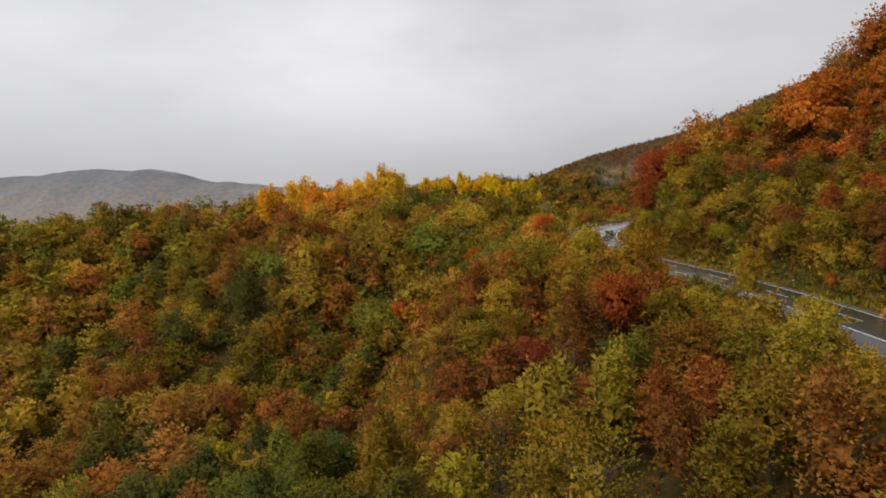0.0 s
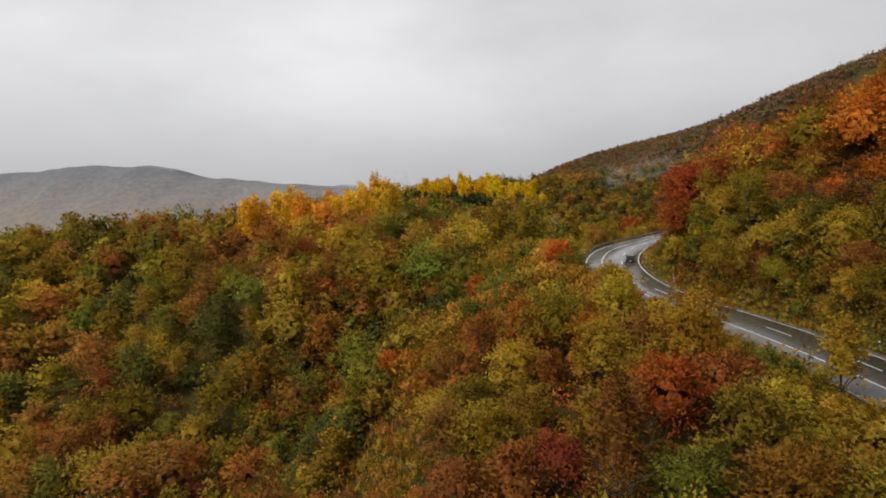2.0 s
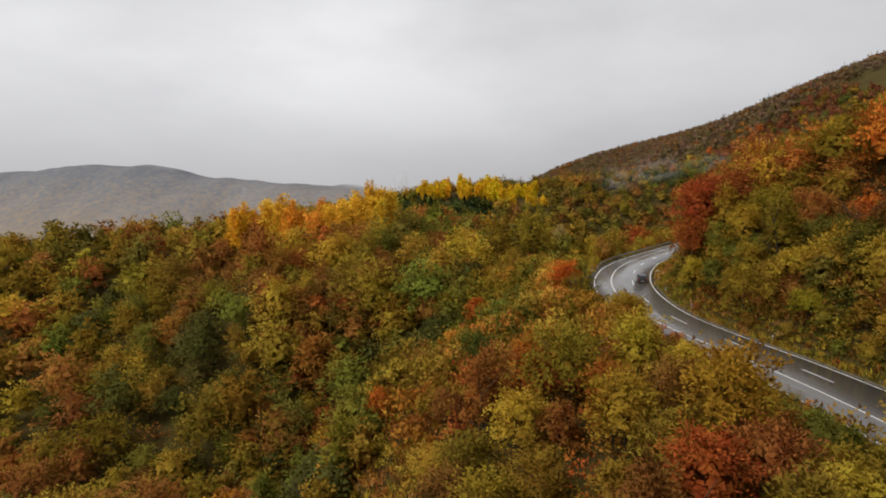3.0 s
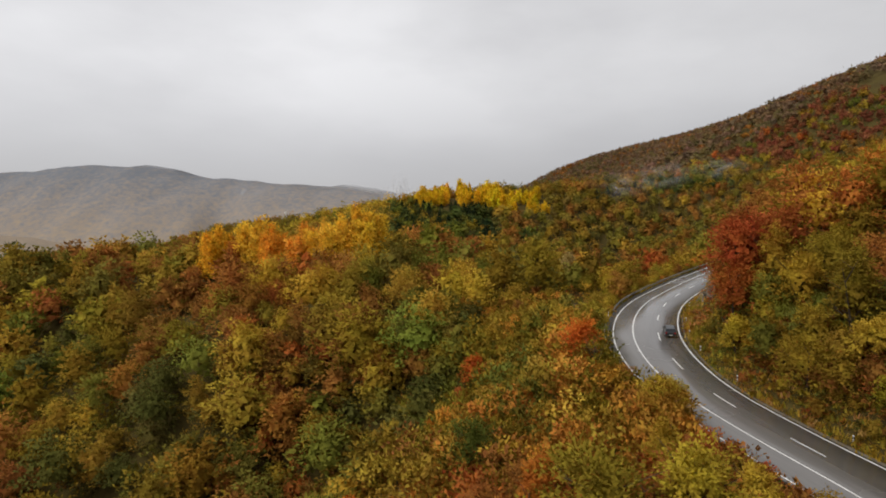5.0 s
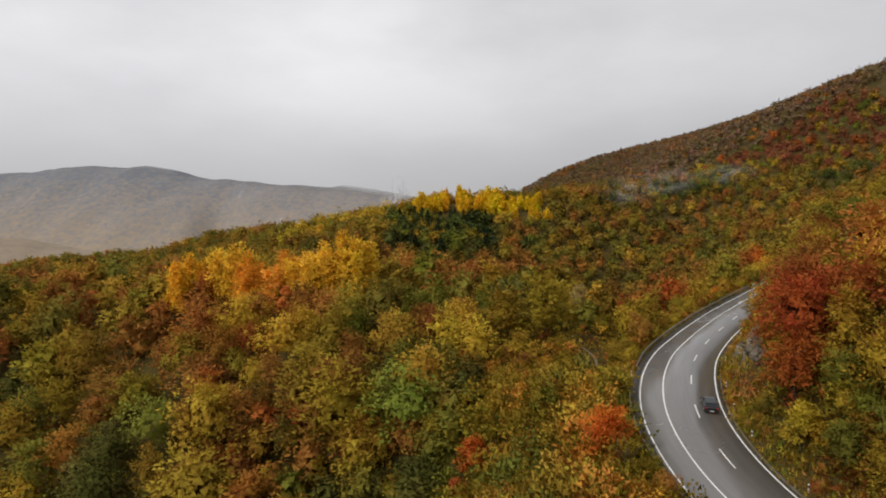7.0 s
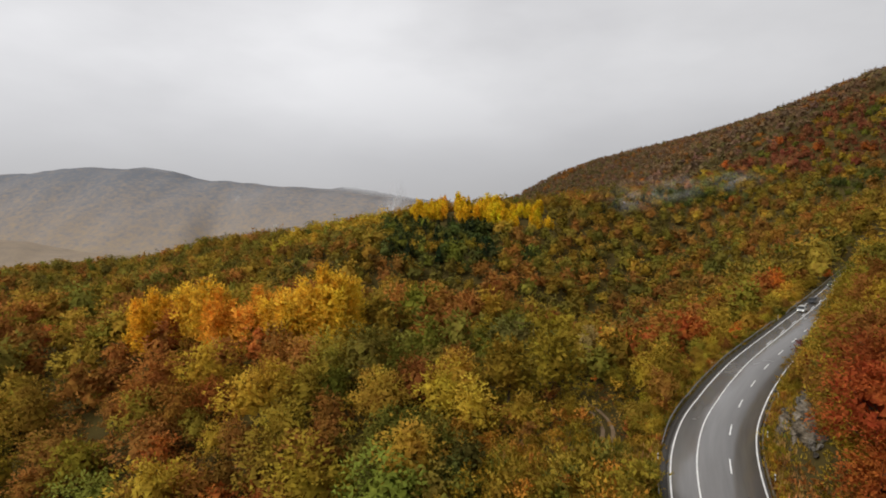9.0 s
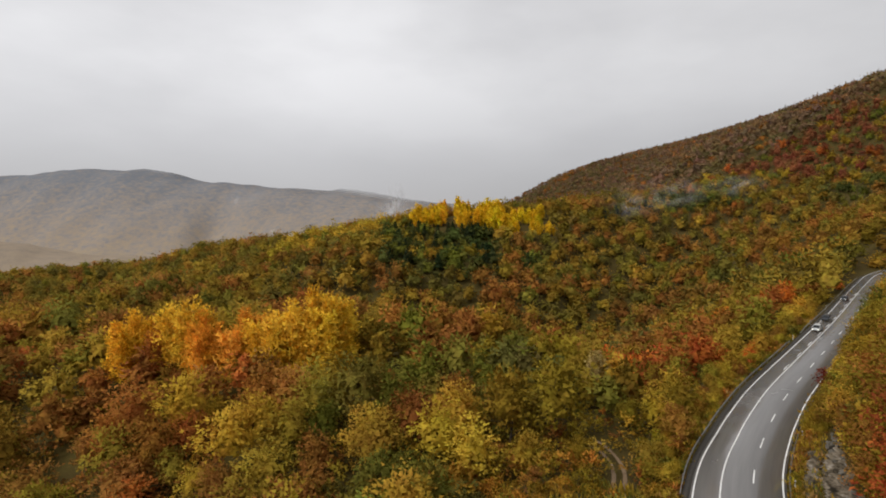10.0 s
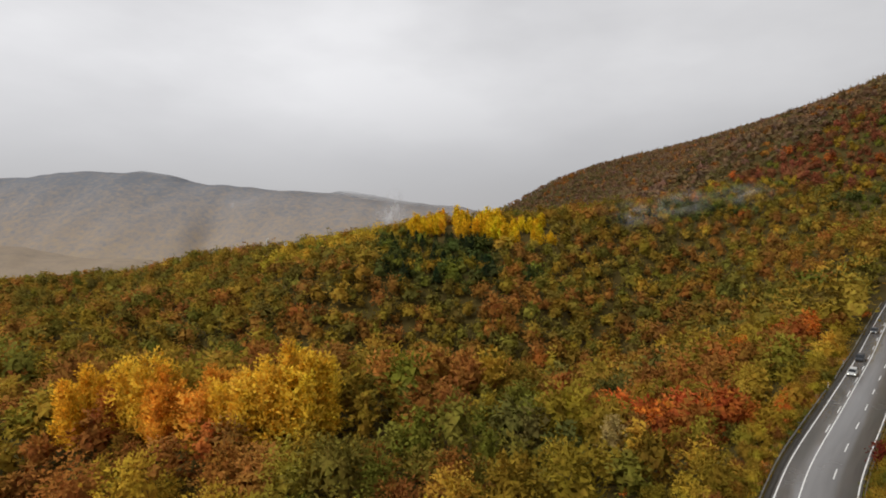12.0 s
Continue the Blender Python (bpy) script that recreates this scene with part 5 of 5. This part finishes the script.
def car(i, off, facing, colour, label, length=4.2, wide=1.75, high=1.48, lamps=False):
    """A hatchback: lower body, glazed cabin with roof, wheels, lamps, bumpers, mirrors."""
    x, y, z = beside(i, off)
    t = TANGENT[int(i)] * facing
    slope = (LINE[min(int(i) + 3, END)][2] - LINE[int(i) - 3][2]) / 6.0 * facing
    root = tagged(new("car"), label, "car", "cars on the road")
    root.matrix_basis = Matrix.Translation((x, y, z + 0.006)) @ Matrix.Rotation(math.atan2(t[1], t[0]), 4, "Z") @ Matrix.Rotation(-math.atan(slope), 4, "Y")
    m = paint("car_paint", colour)
    L, W = length / 2, wide / 2

    def ring(w, lo, hi):
        return [(-w * 0.92, lo), (-w, lo + 0.18), (-w, hi - 0.16), (-w * 0.93, hi - 0.03), (-w * 0.6, hi), (w * 0.6, hi), (w * 0.93, hi - 0.03), (w, hi - 0.16), (w, lo + 0.18), (w * 0.92, lo)]

    bm = bmesh.new()
    loft(bm, [(-L, ring(W * 0.86, 0.40, 0.86)), (-L + 0.12, ring(W * 0.95, 0.28, 0.98)), (-L + 0.5, ring(W, 0.24, 1.0)), (-0.3, ring(W, 0.22, 0.97)),
              (L * 0.38, ring(W, 0.22, 0.95)), (L * 0.7, ring(W * 0.98, 0.24, 0.87)), (L - 0.18, ring(W * 0.9, 0.27, 0.74)), (L, ring(W * 0.74, 0.38, 0.62))])
    part("body", bm, m, root, smooth=False)

    def cabin(w0, w1, z0, z1, grow=0.0):
        b2 = bmesh.new()
        loft(b2, [(-L + 0.10, [(-w0, z0), (w0, z0), (w0 * 0.97, z0 + 0.04), (-w0 * 0.97, z0 + 0.04)]), (-L + 0.52, [(-w0, z0), (w0, z0), (w1, z1 - 0.03), (-w1, z1 - 0.03)]),
                  (-0.1, [(-w0, z0), (w0, z0), (w1 * 1.02, z1), (-w1 * 1.02, z1)]), (L * 0.16, [(-w0, z0), (w0, z0), (w1, z1 - 0.05), (-w1, z1 - 0.05)]),
                  (L * 0.56, [(-w0 * 0.96, z0 - 0.03), (w0 * 0.96, z0 - 0.03), (w0 * 0.94, z0 + 0.01), (-w0 * 0.94, z0 + 0.01)])])
        return b2

    part("window_glass", cabin(W * 0.93, W * 0.74, 0.95, high - 0.03), M_GLASS, root, "dark tinted windows")
    bm = bmesh.new()
    loft(bm, [(-L + 0.42, [(-W * 0.76, high - 0.12), (W * 0.76, high - 0.12), (W * 0.70, high - 0.04), (-W * 0.70, high - 0.04)]),
              (-0.1, [(-W * 0.79, high - 0.07), (W * 0.79, high - 0.07), (W * 0.72, high + 0.01), (-W * 0.72, high + 0.01)]),
              (L * 0.17, [(-W * 0.77, high - 0.12), (W * 0.77, high - 0.12), (W * 0.70, high - 0.04), (-W * 0.70, high - 0.04)])])
    part("roof", bm, m, root)
    for sx in (-1, 1):
        for a, b in (((-L + 0.14, sx * W * 0.91, 0.97), (-L + 0.5, sx * W * 0.76, high - 0.06)), ((-0.12, sx * W * 0.935, 0.95), (-0.1, sx * W * 0.78, high - 0.05)), ((L * 0.55, sx * W * 0.90, 0.93), (L * 0.17, sx * W * 0.75, high - 0.07))):
            bm = bmesh.new()
            limb(bm, a, b, 0.05, 0.045, 5)
            part("pillar", bm, m, root)
        bm = bmesh.new()
        box_bm(bm, (L * 0.42, sx * (W + 0.09), 1.0), (0.12, 0.2, 0.14), 0, 0.03)
        part("mirror", bm, m, root)
        for wx in (-L * 0.60, L * 0.62):
            bm = bmesh.new()
            bmesh.ops.create_cone(bm, cap_ends=True, segments=20, radius1=0.32, radius2=0.32, depth=0.21)
            bmesh.ops.bevel(bm, geom=[e for e in bm.edges if abs(e.verts[0].co.z - e.verts[1].co.z) < 1e-4], offset=0.03, segments=2, affect="EDGES")
            bmesh.ops.transform(bm, matrix=Matrix.Translation((wx, sx * (W - 0.09), 0.32)) @ Matrix.Rotation(math.pi / 2, 4, "X"), verts=bm.verts)
            wheel = part("wheel", bm, M_TYRE, root)
            bm = bmesh.new()
            bmesh.ops.create_cone(bm, cap_ends=True, segments=16, radius1=0.21, radius2=0.17, depth=0.05)
            bmesh.ops.transform(bm, matrix=Matrix.Translation((wx, sx * (W + 0.025), 0.32)) @ Matrix.Rotation(-sx * math.pi / 2, 4, "X"), verts=bm.verts)
            part("rim", bm, M_RIM, wheel)
        bm = bmesh.new()
        box_bm(bm, (-L + 0.05, sx * W * 0.76, 0.82), (0.14, 0.26, 0.22), 0, 0.03)
        part("tail_light", bm, M_TAIL, root, "red tail light")
        bm = bmesh.new()
        box_bm(bm, (L - 0.13, sx * W * 0.68, 0.62), (0.2, 0.32, 0.13), 0, 0.03)
        part("headlight", bm, M_HEAD if lamps else M_GLASS, root)
    for name, bx, bz, dx, dz in (("rear_bumper", -L - 0.01, 0.42, 0.14, 0.22), ("front_bumper", L - 0.02, 0.40, 0.14, 0.2)):
        bm = bmesh.new()
        box_bm(bm, (bx, 0, bz), (dx, wide * 0.88, dz), 0, 0.04)
        part(name, bm, M_BLACK, root)
    bm = bmesh.new()
    box_bm(bm, (-L - 0.085, 0, 0.52), (0.02, 0.5, 0.11))
    part("number_plate", bm, M_PLATE, root, "plain pale plate")
    return root


car(193, 1.75, 1, (0.008, 0.011, 0.012), "black hatchback driving uphill on the wet road")
car(307, -5.1, -1, (0.50, 0.51, 0.50), "silver car driving downhill with its lamps lit", 4.4, 1.8, 1.6, True)
car(322, -5.3, -1, (0.012, 0.014, 0.017), "black estate car driving downhill", 4.5, 1.8, 1.6)
car(358, -5.4, -1, (0.05, 0.055, 0.062), "dark grey car driving downhill with its lamps lit", 4.2, 1.75, 1.5, True)


# a pale mast and a small white hut on the far crest
bm = bmesh.new()
mx, my = -170, 640
mz = float(land(mx, my)[0])
limb(bm, (mx, my, mz - 0.5), (mx, my, mz + 17), 0.5, 0.3, 6)
limb(bm, (mx, my, mz + 14), (mx + 1.6, my, mz + 17.5), 0.25, 0.2, 5)
limb(bm, (mx, my, mz + 14), (mx - 1.4, my, mz + 16.5), 0.25, 0.2, 5)
mast = part("mast", bm, M_WHITE)
tagged(mast, "pale mast with short arms on the far crest", "mast")
hut = tagged(new("hut"), "small white hut among the trees on the far crest", "hut")
bm = bmesh.new()
box_bm(bm, (mx + 22, my - 6, float(land(mx + 22, my - 6)[0]) + 5), (5, 4, 12))
part("wall", bm, M_WHITE, hut)
bm = bmesh.new()
box_bm(bm, (mx + 22, my - 6, float(land(mx + 22, my - 6)[0]) + 11.2), (5.8, 4.8, 0.5))
part("roof", bm, M_CONCRETE, hut)


# ---- mist: thin torn wisps that hang over the far slopes ----
def mist_material(name, thick):
    """Thin at the rim of the wisp and torn by noise."""
    m, n, l, b = material(name)
    co = n.new("ShaderNodeTexCoord").outputs["Object"]
    a = noise_node(n, l, 2.2, 6, 0.62, co)
    ln = n.new("ShaderNodeVectorMath")
    ln.operation = "LENGTH"
    l.new(co, ln.inputs[0])
    rim = n.new("ShaderNodeMapRange")
    rim.interpolation_type = "SMOOTHSTEP"
    rim.inputs["From Min"].default_value, rim.inputs["From Max"].default_value = 0.1, 0.95
    rim.inputs["To Min"].default_value, rim.inputs["To Max"].default_value = 1.0, 0.0
    l.new(ln.outputs["Value"], rim.inputs["Value"])
    mr = n.new("ShaderNodeMapRange")
    mr.inputs["From Min"].default_value, mr.inputs["From Max"].default_value = 0.38, 0.70
    mr.inputs["To Min"].default_value, mr.inputs["To Max"].default_value = 0.0, thick
    l.new(a.outputs["Fac"], mr.inputs["Value"])
    mul = n.new("ShaderNodeMath")
    mul.operation = "MULTIPLY"
    l.new(mr.outputs["Result"], mul.inputs[0])
    l.new(rim.outputs["Result"], mul.inputs[1])
    dif, tr, mix = n.new("ShaderNodeBsdfTranslucent"), n.new("ShaderNodeBsdfTransparent"), n.new("ShaderNodeMixShader")
    white, both = n.new("ShaderNodeBsdfDiffuse"), n.new("ShaderNodeMixShader")
    for k in (dif, white):
        k.inputs["Color"].default_value = (0.92, 0.92, 0.94, 1)
    l.new(dif.outputs[0], both.inputs[1])
    l.new(white.outputs[0], both.inputs[2])
    l.new(mul.outputs[0], mix.inputs[0])
    l.new(tr.outputs[0], mix.inputs[1])
    l.new(both.outputs[0], mix.inputs[2])
    n.remove(b)
    l.new(mix.outputs[0], n["Material Output"].inputs["Surface"])
    return m


M_MIST = mist_material("thin_mist", 0.34)


M_STEAM = mist_material("thick_mist", 0.95)


def wisp(x, y, z, wide, high, seed):
    """A crumpled veil, folded twice in depth."""
    bm = bmesh.new()
    g = bmesh.ops.create_grid(bm, x_segments=40, y_segments=30, size=1.0)
    for v in g["verts"]:
        u, w = v.co.x, v.co.y
        v.co = Vector((u + 0.12 * noise.noise(Vector((w * 2, seed, 0))), 0.35 * math.sin(u * 4 + seed) + 0.3 * noise.noise(Vector((u * 2, w * 2, seed))), w))
    ob = part("mist_wisp", bm, M_STEAM if seed < 7 else M_MIST, smooth=True)
    ob.location, ob.scale = (x, y, z), (wide, wide * 0.5, high)
    ob.visible_shadow = False
    return tagged(ob, "thin torn wisp of white mist over the far woods", "mist", "mist wisps")


for k, (x, y, z, wide, high) in enumerate([(-80, 1100, 58, 34, 54), (-92, 1120, 46, 64, 40), (172, 556, 46, 40, 17), (215, 575, 56, 42, 18), (280, 590, 64, 40, 14), (-560, 1600, 100, 80, 40)]):
    wisp(x, y, z, wide, high, 5 + k)
